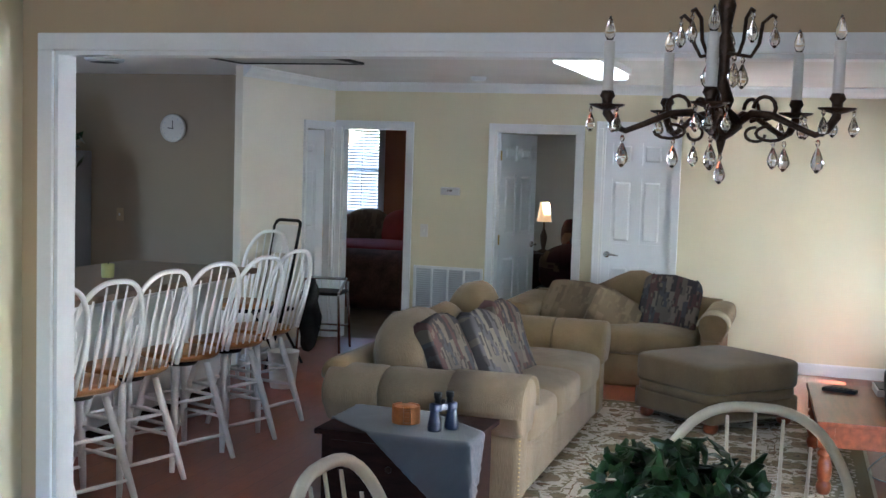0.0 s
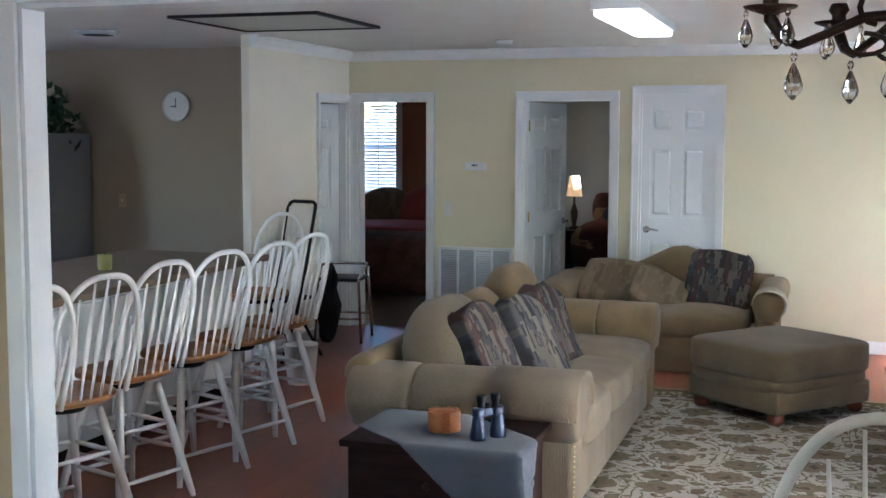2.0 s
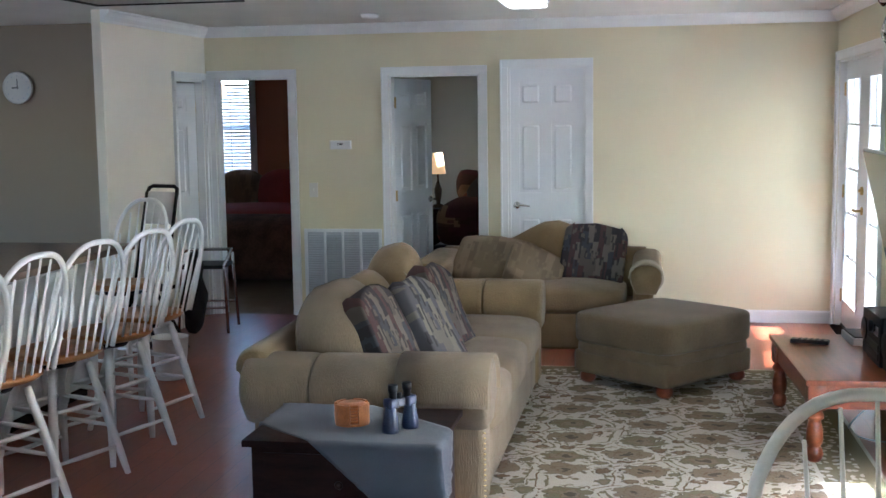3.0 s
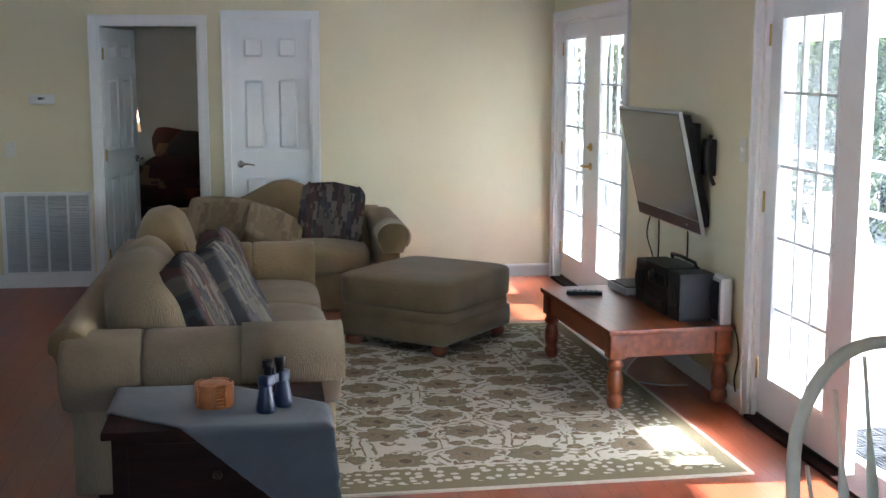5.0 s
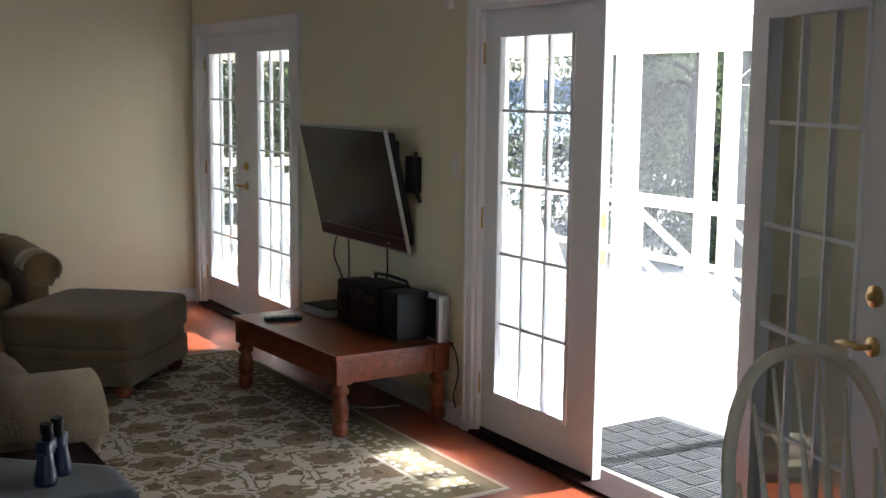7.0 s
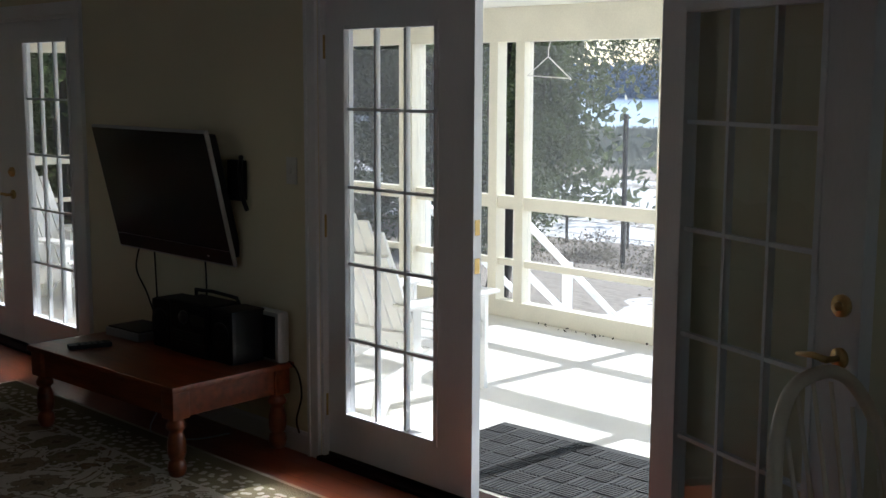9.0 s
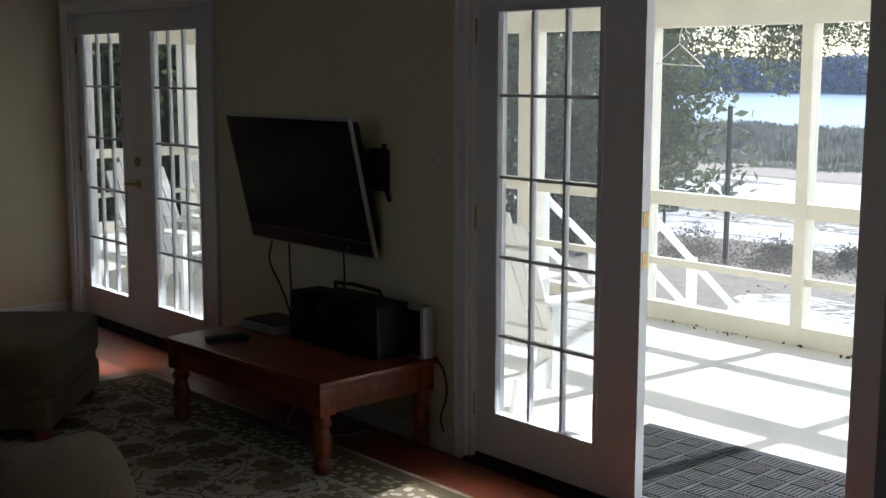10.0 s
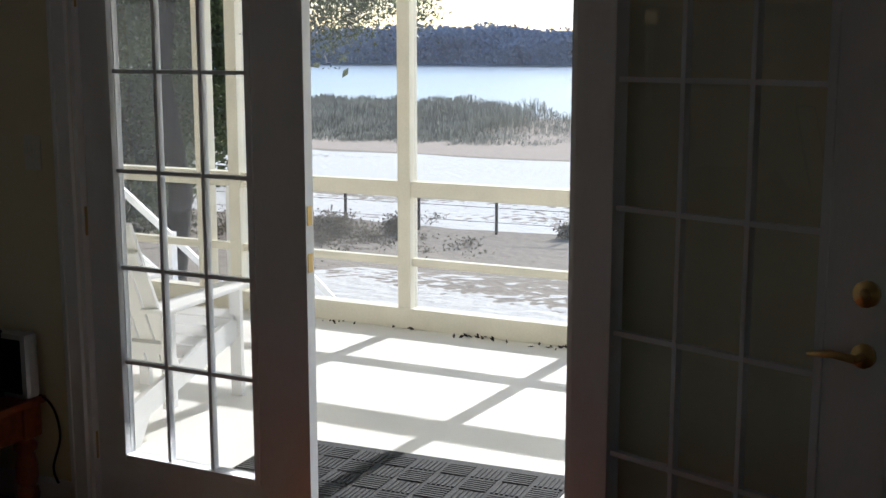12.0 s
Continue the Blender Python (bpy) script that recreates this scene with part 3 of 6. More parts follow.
for a, b, top in ((-5.02, -4.367, 1.998), (-3.52, -2.77, 2.0), (-2.54, -1.92, 2.04)):
    casing("x", a, b, top, 0.0, -1)
    lining("x", a, b, top, 0.002, 0.118)
casing("y", -0.66, -0.06, 1.985, -5.10, 1, 0.055)
lining("y", -0.66, -0.06, 1.985, -5.163, -5.102)
for a, b in ((-1.957, -0.13), (-5.87, -4.07)):
    casing("y", a, b, 2.035, 0.0, -1, 0.068)
    casing("y", a, b, 2.035, 0.15, 1, 0.068)
    lining("y", a, b, 2.035, 0.002, 0.148)
    tagged(part("threshold", boxes((-0.03, 0.17, a, b, 0.0, 0.018), bev=0.004), DARKWOOD), kind="structure")
# the wide cased opening
bm = bmesh.new()
for y0, y1 in ((SW0 - 0.018, SW0), (SW1, SW1 + 0.018)):
    box(bm, OPEN_X - 0.065, OPEN_X, y0, y1, 0, 2.115, bev=0.004)
    box(bm, OPEN_X - 0.065, -0.03, y0, y1, 2.115, 2.18, bev=0.004)
box(bm, OPEN_X, OPEN_X + 0.016, SW0, SW1, 0, 2.099)
box(bm, OPEN_X, -0.03, SW0, SW1, 2.099, 2.115)
tagged(part("opening_trim", bm, TRIM), kind="structure")


# ---------------------------------------------------------------- doors
def lever(parent, x, y, z, way=1, facing=-1, axis="x", metal=CHROME):
    bm = bmesh.new()
    if axis == "x":
        tube(bm, [(x, y, z), (x, y + facing * 0.012, z)], 0.028, 14)
        tube(bm, [(x, y + facing * 0.01, z), (x, y + facing * 0.05, z)], 0.009, 8)
        tube(bm, [(x, y + facing * 0.05, z), (x + way * 0.05, y + facing * 0.055, z + 0.004), (x + way * 0.11, y + facing * 0.05, z - 0.006)], [0.010, 0.009, 0.006], 8)
    else:
        tube(bm, [(x, y, z), (x + facing * 0.012, y, z)], 0.028, 14)
        tube(bm, [(x + facing * 0.01, y, z), (x + facing * 0.05, y, z)], 0.009, 8)
        tube(bm, [(x + facing * 0.05, y, z), (x + facing * 0.055, y + way * 0.05, z + 0.004), (x + facing * 0.05, y + way * 0.11, z - 0.006)], [0.010, 0.009, 0.006], 8)
    return part("lever", bm, metal, parent, "satin chrome lever handle" if metal is CHROME else "brass lever handle", True)


def panel_door(name, w, h, label, m, lever_side):
    """A six-panel door, hinge at the origin, width along +x, front towards -y."""
    d = thing(name, m, label, "door", kind="structure")
    t, s = 0.035, 0.095 * w / 0.7
    mid = w / 2
    cols = ((s, mid - s * 0.45), (mid + s * 0.45, w - s))
    rows = ((0.22, 0.84), (1.03, 1.60), (1.73, h - 0.11))
    bm = bmesh.new()
    box(bm, 0, s, 0, t, 0.012, h)
    box(bm, w - s, w, 0, t, 0.012, h)
    box(bm, mid - s * 0.45, mid + s * 0.45, 0, t, 0.012, h)
    zs = [0.012] + [z for r in rows for z in r] + [h]
    for z0, z1 in zip(zs[::2], zs[1::2]):
        for c0, c1 in cols:
            box(bm, c0, c1, 0, t, z0, z1)
    part("slab", bm, DOORW, d)
    for c0, c1 in cols:
        for z0, z1 in rows:
            bm = bmesh.new()
            box(bm, c0, c1, 0.0165, t - 0.016, z0, z1)
            box(bm, c0 + 0.022, c1 - 0.022, 0.002, t - 0.002, z0 + 0.024, z1 - 0.024, bev=0.0140, seg=1)
            part("panel", bm, DOORW, d)
    for z in (0.22, 1.0, h - 0.2):
        bm = bmesh.new()
        tube(bm, [(-0.006 if lever_side else w + 0.006, -0.006, z - 0.045), (-0.006 if lever_side else w + 0.006, -0.006, z + 0.045)], 0.008, 8)
        part("hinge", bm, BRASS, d, "brass hinge", True)
    x = w - 0.06 if lever_side else 0.06
    lever(d, x, 0.0, 0.93, -1 if lever_side else 1, -1)
    return d


panel_door("door_closet", 0.61, 2.03, "closed white six-panel door with a chrome lever", pose(-2.535, 0.02, 0), False)
panel_door("door_bedroom", 0.72, 1.975, "white six-panel door standing open into a dim bedroom", pose(-3.50, 0.125, 0, 0, 0, 76), True)
panel_door("door_hall", 0.56, 1.96, "grey-lit white door standing ajar in the wing wall", pose(-5.172, -0.085, 0, 0, 0, 215), True)


def glazed_door(name, label, m, w=0.89, h=2.02, g0=0.145, g1=0.69, handle=False, hand_x=0.83):
    """A white glazed door, hinge at the origin, width along +x, room side towards -y."""
    d = thing(name, m, label, "door", kind="structure")
    t = 0.044
    z0, z1 = 0.23, 1.89
    bm = boxes((0, g0, 0, t, 0.02, h), (g1, w, 0, t, 0.02, h), (g0, g1, 0, t, 0.02, z0), (g0, g1, 0, t, z1, h))
    part("slab", bm, DOORW, d)
    for y in (-0.006, t - 0.006):
        bm = boxes((g0 - 0.022, g0, y, y + 0.012, z0 - 0.022, z1 + 0.022), (g1, g1 + 0.022, y, y + 0.012, z0 - 0.022, z1 + 0.022),
                   (g0, g1, y, y + 0.012, z0 - 0.022, z0), (g0, g1, y, y + 0.012, z1, z1 + 0.022), bev=0.003)
        part("glazing_bead", bm, DOORW, d)
    pane = part("pane", boxes((g0, g1, t / 2 - 0.003, t / 2 + 0.003, z0, z1)), GLASS, d, "clear glass")
    pane.visible_shadow = False
    for k in (1, 2):
        x = g0 + (g1 - g0) * k / 3
        part("muntin", boxes((x - 0.0065, x + 0.0065, t / 2 - 0.014, t / 2 + 0.014, z0, z1)), DOORW, d)
    for k in range(1, 5):
        z = z0 + (z1 - z0) * k / 5
        part("muntin", boxes((g0, g1, t / 2 - 0.012, t / 2 + 0.012, z - 0.0065, z + 0.0065)), DOORW, d)
    for z in (0.25, 1.05, 1.82):
        bm = bmesh.new()
        tube(bm, [(-0.008, -0.008, z - 0.05), (-0.008, -0.008, z + 0.05)], 0.009, 8)
        part("hinge", bm, BRASS, d, "brass hinge", True)
    # black strip stands in for the dark gap under the door
    part("door_gap_strip", boxes((0.005, w - 0.005, -0.008, 0.0, 0.004, 0.035)), BLACKP, d, "black strip for the dark gap under the door")
    if handle:
        for y, out in ((0.0, -1), (t, 1)):
            lever(d, hand_x, y, 0.965, -1, out, metal=BRASS)
            bm = bmesh.new()
            tube(bm, [(hand_x, y, 1.105), (hand_x, y + out * 0.016, 1.105)], 0.030, 14)
            tube(bm, [(hand_x, y + out * 0.016, 1.105), (hand_x, y + out * 0.03, 1.105)], [0.014, 0.01], 8)
            part("deadbolt", bm, BRASS, d, "brass deadbolt", True)
    else:
        for z in (0.97, 1.12):
            part("strike_plate", boxes((w - 0.001, w + 0.002, 0.008, 0.034, z - 0.03, z + 0.03)), BRASS, d, "brass strike plate")
    return d


# closed pair north, and a pair whose south leaf is swung into the dining room
glazed_door("door_glazed", "closed white glazed door with a brass lever", pose(0.05, -0.15, 0, 0, 0, -90), handle=True, w=0.893, g0=0.085, g1=0.63)
lf = glazed_door("door_glazed", "closed white glazed door beside a television", pose(0.05, -1.937, 0, 0, 0, 90) @ Matrix.Diagonal((1, -1, 1, 1)), w=0.893, g0=0.205, g1=0.75)
glazed_door("door_glazed", "closed white glazed door beside an open doorway", pose(0.03, -4.09, 0, 0, 0, -90), w=0.885, g0=0.125, g1=0.67)
glazed_door("door_glazed", "white glazed door swung wide open into the room", pose(-0.035, -5.91, 0, 0, 0, -109) @ Matrix.Diagonal((1, -1, 1, 1)), handle=True, w=0.89, g0=0.13, g1=0.71)


# ---------------------------------------------------------------- seating
def arm(parent, name, x0, x1, y0, y1, z, out, mat, flap=False):
    """A rolled arm along x; out: the side (-1 or 1) to which it rolls. Three stuffed lengths over a panel."""
    lo, hi = min(y0, y1), max(y0, y1)
    panel = bmesh.new()
    box(panel, x0 + 0.03, x1 - 0.02, lo + 0.05, hi - 0.05, 0.07, z - 0.16, bev=0.03)
    part(name + "_panel", panel, mat, parent, "", True)
    cy, cz, ry, rz = (lo + hi) / 2 + out * 0.015, z - 0.13, (hi - lo) / 2 + 0.035, 0.135
    cuts = (x0, x0 + (x1 - x0) * 0.29, x0 + (x1 - x0) * 0.66, x1)
    for k, (a, b) in enumerate(zip(cuts, cuts[1:])):
        bm = bmesh.new()
        prof = arc(cy, cz, ry, rz, -35, 215, 18) + [(cy - ry * 0.5, cz - 0.15), (cy + ry * 0.5, cz - 0.15)]
        sweep(bm, prof, "x", a + 0.002, b - 0.002, end=0.028, cuts=4)
        part(name + "_roll", bm, mat, parent, "", True)
    if flap:
        bm = bmesh.new()
        prof = arc(cy, cz, ry + 0.012, rz + 0.012, -15, 195, 18) + arc(cy, cz, ry + 0.002, rz + 0.002, 195, -15, 18)
        sweep(bm, prof, "x", cuts[2] - 0.02, x1 + 0.012, cuts=3)
        part("arm_cover", bm, FABRIC, parent, "loose matching arm cover", True)


def sofa_pillow(label, m, mat, size=(0.44, 0.15, 0.42)):
    bm = bmesh.new()
    cushion(bm, size, power=14, puff=0.6, nu=44, nv=24)
    for v in bm.verts:
        v.co += Vector((0.012, 0.018, 0.012)) * noise.noise(v.co * 6 + Vector((len(label), m[0][3] * 9, 0)))
    return solid("throw_pillow", bm, mat, label, "pillow", m, "throw pillows", smooth=True)


# long sofa, its back to the kitchen, seats towards the east
SX0, SX1, SY0, SY1 = -3.09, -2.03, -4.98, -2.42
sofa = thing("sofa", pose(0, 0, 0), "tan corduroy three-seat sofa with rolled arms and loose back cushions", "sofa")
bm = bmesh.new()
box(bm, SX0 + 0.1, SX1 - 0.03, SY0 + 0.1, SY1 - 0.1, 0.06, 0.30, bev=0.03)
part("seat_frame", bm, FABRIC, sofa, "", True)
bm = bmesh.new()
prof = [(SX0 + 0.12, 0.07), (SX0 + 0.10, 0.40), (SX0 + 0.0, 0.62)] + arc(SX0 + 0.07, 0.64, 0.085, 0.075, 190, 20, 8) + [(SX0 + 0.30, 0.45), (SX0 + 0.32, 0.07)]
sweep(bm, prof, "y", SY0 + 0.06, SY1 - 0.06, end=0.05, cuts=6)
part("backrest", bm, FABRIC_D, sofa, "", True)
arm(sofa, "arm", SX0 + 0.04, SX1 + 0.01, SY0, SY0 + 0.30, 0.682, -1, FABRIC, True)
arm(sofa, "arm", SX0 + 0.04, SX1 + 0.01, SY1 - 0.30, SY1, 0.68, 1, FABRIC_D)
for k in range(3):
    y = SY0 + 0.27 + (SY1 - SY0 - 0.54) * (k + 0.5) / 3
    w = (SY1 - SY0 - 0.54) / 3
    bm = bmesh.new()
    cushion(bm, (0.80, w * 0.99, 0.20), (SX1 - 0.38, y, 0.40), 5.5, 0.25, 36, 16)
    part("seat_cushion", bm, FABRIC, sofa, "", True)
    # the near cushion stands tall and plump, the middle one slumps, the far one leans
    thick, tall, cz, tip = ((0.33, 0.46, 0.612, -14), (0.28, 0.41, 0.595, -24), (0.29, 0.46, 0.625, -10))[k]
    cx, rot = SX0 + (0.34, 0.31, 0.30)[k], Matrix.Rotation(radians(tip), 3, "Y")
    bm = bmesh.new()
    cushion(bm, (thick, w * 0.98, tall), (cx, y, cz), 3.6, 0.45, 40, 20, turn=rot)
    for v in bm.verts:
        v.co += Vector((0.018, 0.012, 0.016)) * noise.noise(v.co * 5 + Vector((k * 7, 0, 0)))
    c = part("back_cushion", bm, FABRIC if k == 0 else FABRIC_D, sofa, "", True)
    bm = bmesh.new()
    loop = [rot @ Vector((thick * 0.46 * math.copysign(abs(math.cos(a)) ** 0.6, math.cos(a)), -w * 0.37, tall * 0.47 * math.copysign(abs(math.sin(a)) ** 0.6, math.sin(a)))) + Vector((cx, y, cz)) for a in (2 * math.pi * i / 40 for i in range(41))]
    tube(bm, loop, 0.0045, 6)
    part("piping", bm, PIPING, c, "pale piping", True)
for x in (SX0 + 0.18, SX1 - 0.12):
    for y in (SY0 + 0.15, SY1 - 0.15):
        bm = bmesh.new()
        lathe(bm, [(0.03, 0), (0.04, 0.03), (0.035, 0.08)], 12, (x, y, 0.008))
        part("foot", bm, DARKWOOD, sofa, "dark turned foot", True)
bm = bmesh.new()
for z in [0.10 + 0.022 * k for k in range(20)]:
    lathe(bm, [(0.0055, 0), (0.004, 0.003)], 6, (SX1 - 0.008, SY0 + 0.055, z))
part("nailhead_trim", bm, BRASS, sofa, "row of small brass nailheads")
for y, x, tilt, roll, rz, m, lab in ((-4.46, -2.56, -25, -4, 80, PILLOW, "dark striped southwest pillow leaning in the sofa corner"), (-4.10, -2.43, -29, 5, 77, PILLOW_B, "grey-brown blocked southwest pillow on the sofa seat"), (-3.62, -2.45, -24, 8, 78, PILLOW, "striped southwest pillow propped upright on the sofa")):
    sofa_pillow(lab, pose(x, y, 0.655, tilt, roll, rz), m, (0.37, 0.14, 0.42))

# camel-backed loveseat against the north wall
LX0, LX1, LY0, LY1 = -3.12, -1.335, -1.28, -0.16
love = thing("loveseat", pose(0, 0, 0), "olive-tan camel-back loveseat with rolled arms, against the wall", "sofa")
bm = bmesh.new()
box(bm, LX0 + 0.1, LX1 - 0.1, LY0 + 0.03, LY1 - 0.08, 0.0, 0.27, bev=0.03)
part("seat_frame", bm, FABRIC_D, love, "", True)
bm = bmesh.new()
rows = []
for i in range(15):
    f = i / 14
    x = LX0 + 0.10 + (LX1 - LX0 - 0.20) * f
    top = 0.62 + 0.21 * math.exp(-((f - 0.55) / 0.20) ** 2)
    pr = [(LY1 - 0.06, 0.07), (LY1 - 0.02, 0.5), (LY1, top - 0.05), (LY1 - 0.03, top), (LY1 - 0.12, top), (LY1 - 0.17, top - 0.06), (LY1 - 0.30, 0.42), (LY1 - 0.30, 0.07)]
    rows.append([(x, y, z) for y, z in pr])
rings(bm, rows)
bmesh.ops.recalc_face_normals(bm, faces=bm.faces)
part("backrest", bm, FABRIC_D, love, "", True)


def love_arm(x0, x1, out):
    bm = bmesh.new()
    box(bm, x0 + 0.04, x1 - 0.04, LY0 + 0.02, LY1 - 0.05, 0.07, 0.50, bev=0.03)
    part("arm_panel", bm, FABRIC_D, love, "", True)
    bm = bmesh.new()
    cx, rx = (x0 + x1) / 2 + out * 0.02, (x1 - x0) / 2 + 0.03
    prof = [(cx + (rx - 0.03) * math.copysign(abs(math.cos(radians(q))) ** 0.7, math.cos(radians(q))), 0.52 + 0.092 * math.copysign(abs(math.sin(radians(q))) ** 0.7, math.sin(radians(q)))) for q in range(-35, 216, 14)] + [(cx - rx * 0.5, 0.40), (cx + rx * 0.5, 0.40)]
    sweep(bm, prof, "y", LY0 - 0.01, LY1 - 0.03, end=0.05, cuts=4)
    part("arm_roll", bm, FABRIC_D, love, "", True)


love_arm(LX0, LX0 + 0.28, -1)
love_arm(LX1 - 0.22, LX1, 1)
bm = bmesh.new()
prof = arc(LX1 - 0.09, 0.52, 0.122, 0.106, -40, 180, 18) + arc(LX1 - 0.09, 0.52, 0.114, 0.098, 180, -40, 18)
sweep(bm, prof, "y", LY0 - 0.025, LY0 + 0.22, cuts=2)
part("arm_cover", bm, PIPING, love, "pale loose arm cover", True)
bm = bmesh.new()
cushion(bm, (LX1 - LX0 - 0.46, 0.84, 0.19), ((LX0 + LX1) / 2, LY0 + 0.40, 0.345), 5.0, 0.3, 40, 16)
part("seat_cushion", bm, FABRIC_D, love, "", True)
sofa_pillow("faded leaf-patterned pillow lying on the loveseat", pose(-2.56, -0.70, 0.53, -48, 6, -6), PILLOW_G, (0.60, 0.17, 0.38))
sofa_pillow("small faded leaf-patterned pillow on the loveseat", pose(-2.25, -0.86, 0.515, -52, 24, 8), PILLOW_G, (0.42, 0.13, 0.32))
sofa_pillow("dark striped southwest pillow on the loveseat", pose(-1.82, -0.72, 0.595, -18, 6, -4), PILLOW, (0.47, 0.13, 0.40))

# ottoman
ott = thing("ottoman", pose(-1.315, -2.19, 0, 0, 0, 50), "olive-tan upholstered ottoman with a thick cushion top on bun feet", "ottoman")
bm = bmesh.new()
cushion(bm, (0.86, 0.78, 0.20), (0, 0, 0.355), 9, 0.16, 48, 18)
part("cushion_top", bm, OTTOMAN, ott, "", True)
bm = bmesh.new()
cushion(bm, (0.835, 0.755, 0.085), (0, 0, 0.232), 9, 0.0, 48, 12)
part("welt_band", bm, OTTOMAN, ott, "", True)
bm = bmesh.new()
box(bm, -0.41, 0.41, -0.37, 0.37, 0.07, 0.215, bev=0.03)
part("base", bm, OTTOMAN, ott, "", True)
for x in (-0.345, 0.345):
    for y in (-0.305, 0.305):
        bm = bmesh.new()
        lathe(bm, [(0.035, 0), (0.05, 0.018), (0.052, 0.04), (0.04, 0.075)], 14, (x, y, 0.008))
        part("foot", bm, CHERRY, ott, "cherry bun foot", True)

# rug
RW, RH = 2.35, 3.05
bm = bmesh.new()
box(bm, -RW / 2, RW / 2, -RH / 2, RH / 2, 0.001, 0.009)
solid("area_rug", bm, rug_material(RW, RH), "ivory area rug with olive and brown floral medallions", "rug", pose(-1.51, -3.36, 0, 0, 0, 1.0))

# coffee table against the east wall
tab = thing("coffee_table", pose(-0.362, -3.30, 0, 0, 0, 3) @ pose(0.39, 3.23, 0), "cherry wood coffee table with turned legs, under the television", "table")
part("tabletop", boxes((-0.72, -0.06, -3.83, -2.63, 0.385, 0.412), bev=0.008), CHERRY, tab)
for r in ((-0.685, -0.665, -3.76, -2.70), (-0.115, -0.095, -3.76, -2.70), (-0.63, -0.15, -3.80, -3.78), (-0.63, -0.15, -2.68, -2.66)):
    part("apron", boxes((*r, 0.27, 0.385)), CHERRY, tab)
for x in (-0.665, -0.115):
    for y in (-3.77, -2.69):
        bm = bmesh.new()
        box(bm, x - 0.042, x + 0.042, y - 0.042, y + 0.042, 0.265, 0.385, bev=0.004)
        lathe(bm, [(0.026, 0), (0.036, 0.010), (0.042, 0.04), (0.036, 0.066), (0.027, 0.075), (0.036, 0.082), (0.041, 0.11), (0.040, 0.15), (0.031, 0.19), (0.027, 0.2), (0.041, 0.210), (0.043, 0.225), (0.036, 0.238), (0.030, 0.248), (0.042, 0.266)], 18, (x, y, 0.009))
        part("leg", bm, CHERRY, tab, "", True)

# television on a tilting bracket
tv = thing("television", pose(-0.100, -2.965, 1.129, 0, -13, 0), "flat television tilted down on a wall bracket", "television")
part("bezel", boxes((-0.02, 0.0, -0.525, 0.525, -0.33, 0.33), bev=0.006), SILVER, tv)
part("back_cover", boxes((0.0, 0.055, -0.50, 0.50, -0.30, 0.30), bev=0.02), BLACKP, tv)
part("screen", boxes((-0.024, -0.0205, -0.515, 0.515, -0.25, 0.318)), SCREEN, tv)
part("lower_bezel", boxes((-0.024, -0.0205, -0.515, 0.515, -0.32, -0.253)), DARKP, tv)
part("power_light", boxes((-0.0265, -0.0245, -0.335, -0.32, -0.295, -0.288)), SILVER, tv)
br = thing("television_bracket", pose(0, 0, 0), "black steel tilting wall bracket behind the television", "bracket")
part("wall_plate", boxes((-0.03, -0.001, -3.30, -2.62, 0.95, 1.38), bev=0.004), BLACKP, br)
part("swing_plate", boxes((-0.045, -0.002, -3.545, -3.44, 1.12, 1.31), bev=0.012), BLACKP, br)
bm = bmesh.new()
tube(bm, [(-0.04, -3.55, 1.33), (-0.065, -3.575, 1.27), (-0.06, -3.58, 1.15), (-0.02, -3.56, 1.08)], 0.011, 8)
part("tension_lever", bm, BLACKP, br, "", True)
for y in (-3.12, -2.74):
    part("bracket_arm", boxes((-0.075, -0.02, y - 0.02, y + 0.02, 1.05, 1.32), bev=0.004), BLACKP, br)


# ---------------------------------------------------------------- porch and yard
PX, PN, PZ = 3.22, 4.20, -0.06
porch_floor = solid("porch_floor", boxes((0.15, PX + 0.12, -9.0, PN + 0.10, -0.22, PZ)), CONCRETE, "", "", kind="structure")
solid("porch_ceiling", boxes((0.15, PX + 0.5, -9.2, PN + 0.4, 2.20, 2.28)), PORCHCEIL, "", "", kind="structure")
fr = thing("porch_screen_frame", pose(0, 0, 0), "ivory painted timber screen frame round the porch", "porch frame", kind="structure")


def timber(name, *r):
    return part(name, boxes(r, bev=0.005), PORCHW, fr)


timber("beam", PX - 0.03, PX + 0.09, -9.0, PN, 1.955, 2.20)
timber("beam", 0.17, PX - 0.03, PN - 0.06, PN + 0.06, 1.955, 2.20)
timber("rail", PX - 0.02, PX + 0.06, -9.0, PN, 0.747, 0.842)
timber("rail", PX - 0.01, PX + 0.04, -9.0, PN, 0.326, 0.375)
timber("sill", PX - 0.03, PX + 0.07, -9.0, PN, PZ, 0.065)
timber("rail", 0.17, PX - 0.02, PN - 0.03, PN + 0.05, 0.747, 0.842)
timber("rail", 0.17, PX - 0.02, PN - 0.02, PN + 0.03, 0.326, 0.375)
timber("sill", 0.17, PX - 0.03, PN - 0.04, PN + 0.06, PZ, 0.065)
for y in (-7.3, -6.0, -4.78, -3.62, -2.38, -2.12, 0.09, 1.35, 2.7):
    timber("post", PX - 0.035, PX + 0.065, y - 0.042, y + 0.042, 0.065, 1.955)
timber("door_post", PX - 0.06, PX + 0.09, -1.28, -1.13, 0.065, 1.955)
timber("corner_post", PX - 0.06, PX + 0.09, PN - 0.08, PN + 0.08, 0.065, 1.955)
for x in (0.20, 1.55):
    timber("post", x - 0.045, x + 0.045, PN - 0.045, PN + 0.055, 0.065, 1.955)
wall_piece("wall_outside_north", PORCHW, (0.0, 0.15, 0.122, 4.4, -0.5, 2.9))
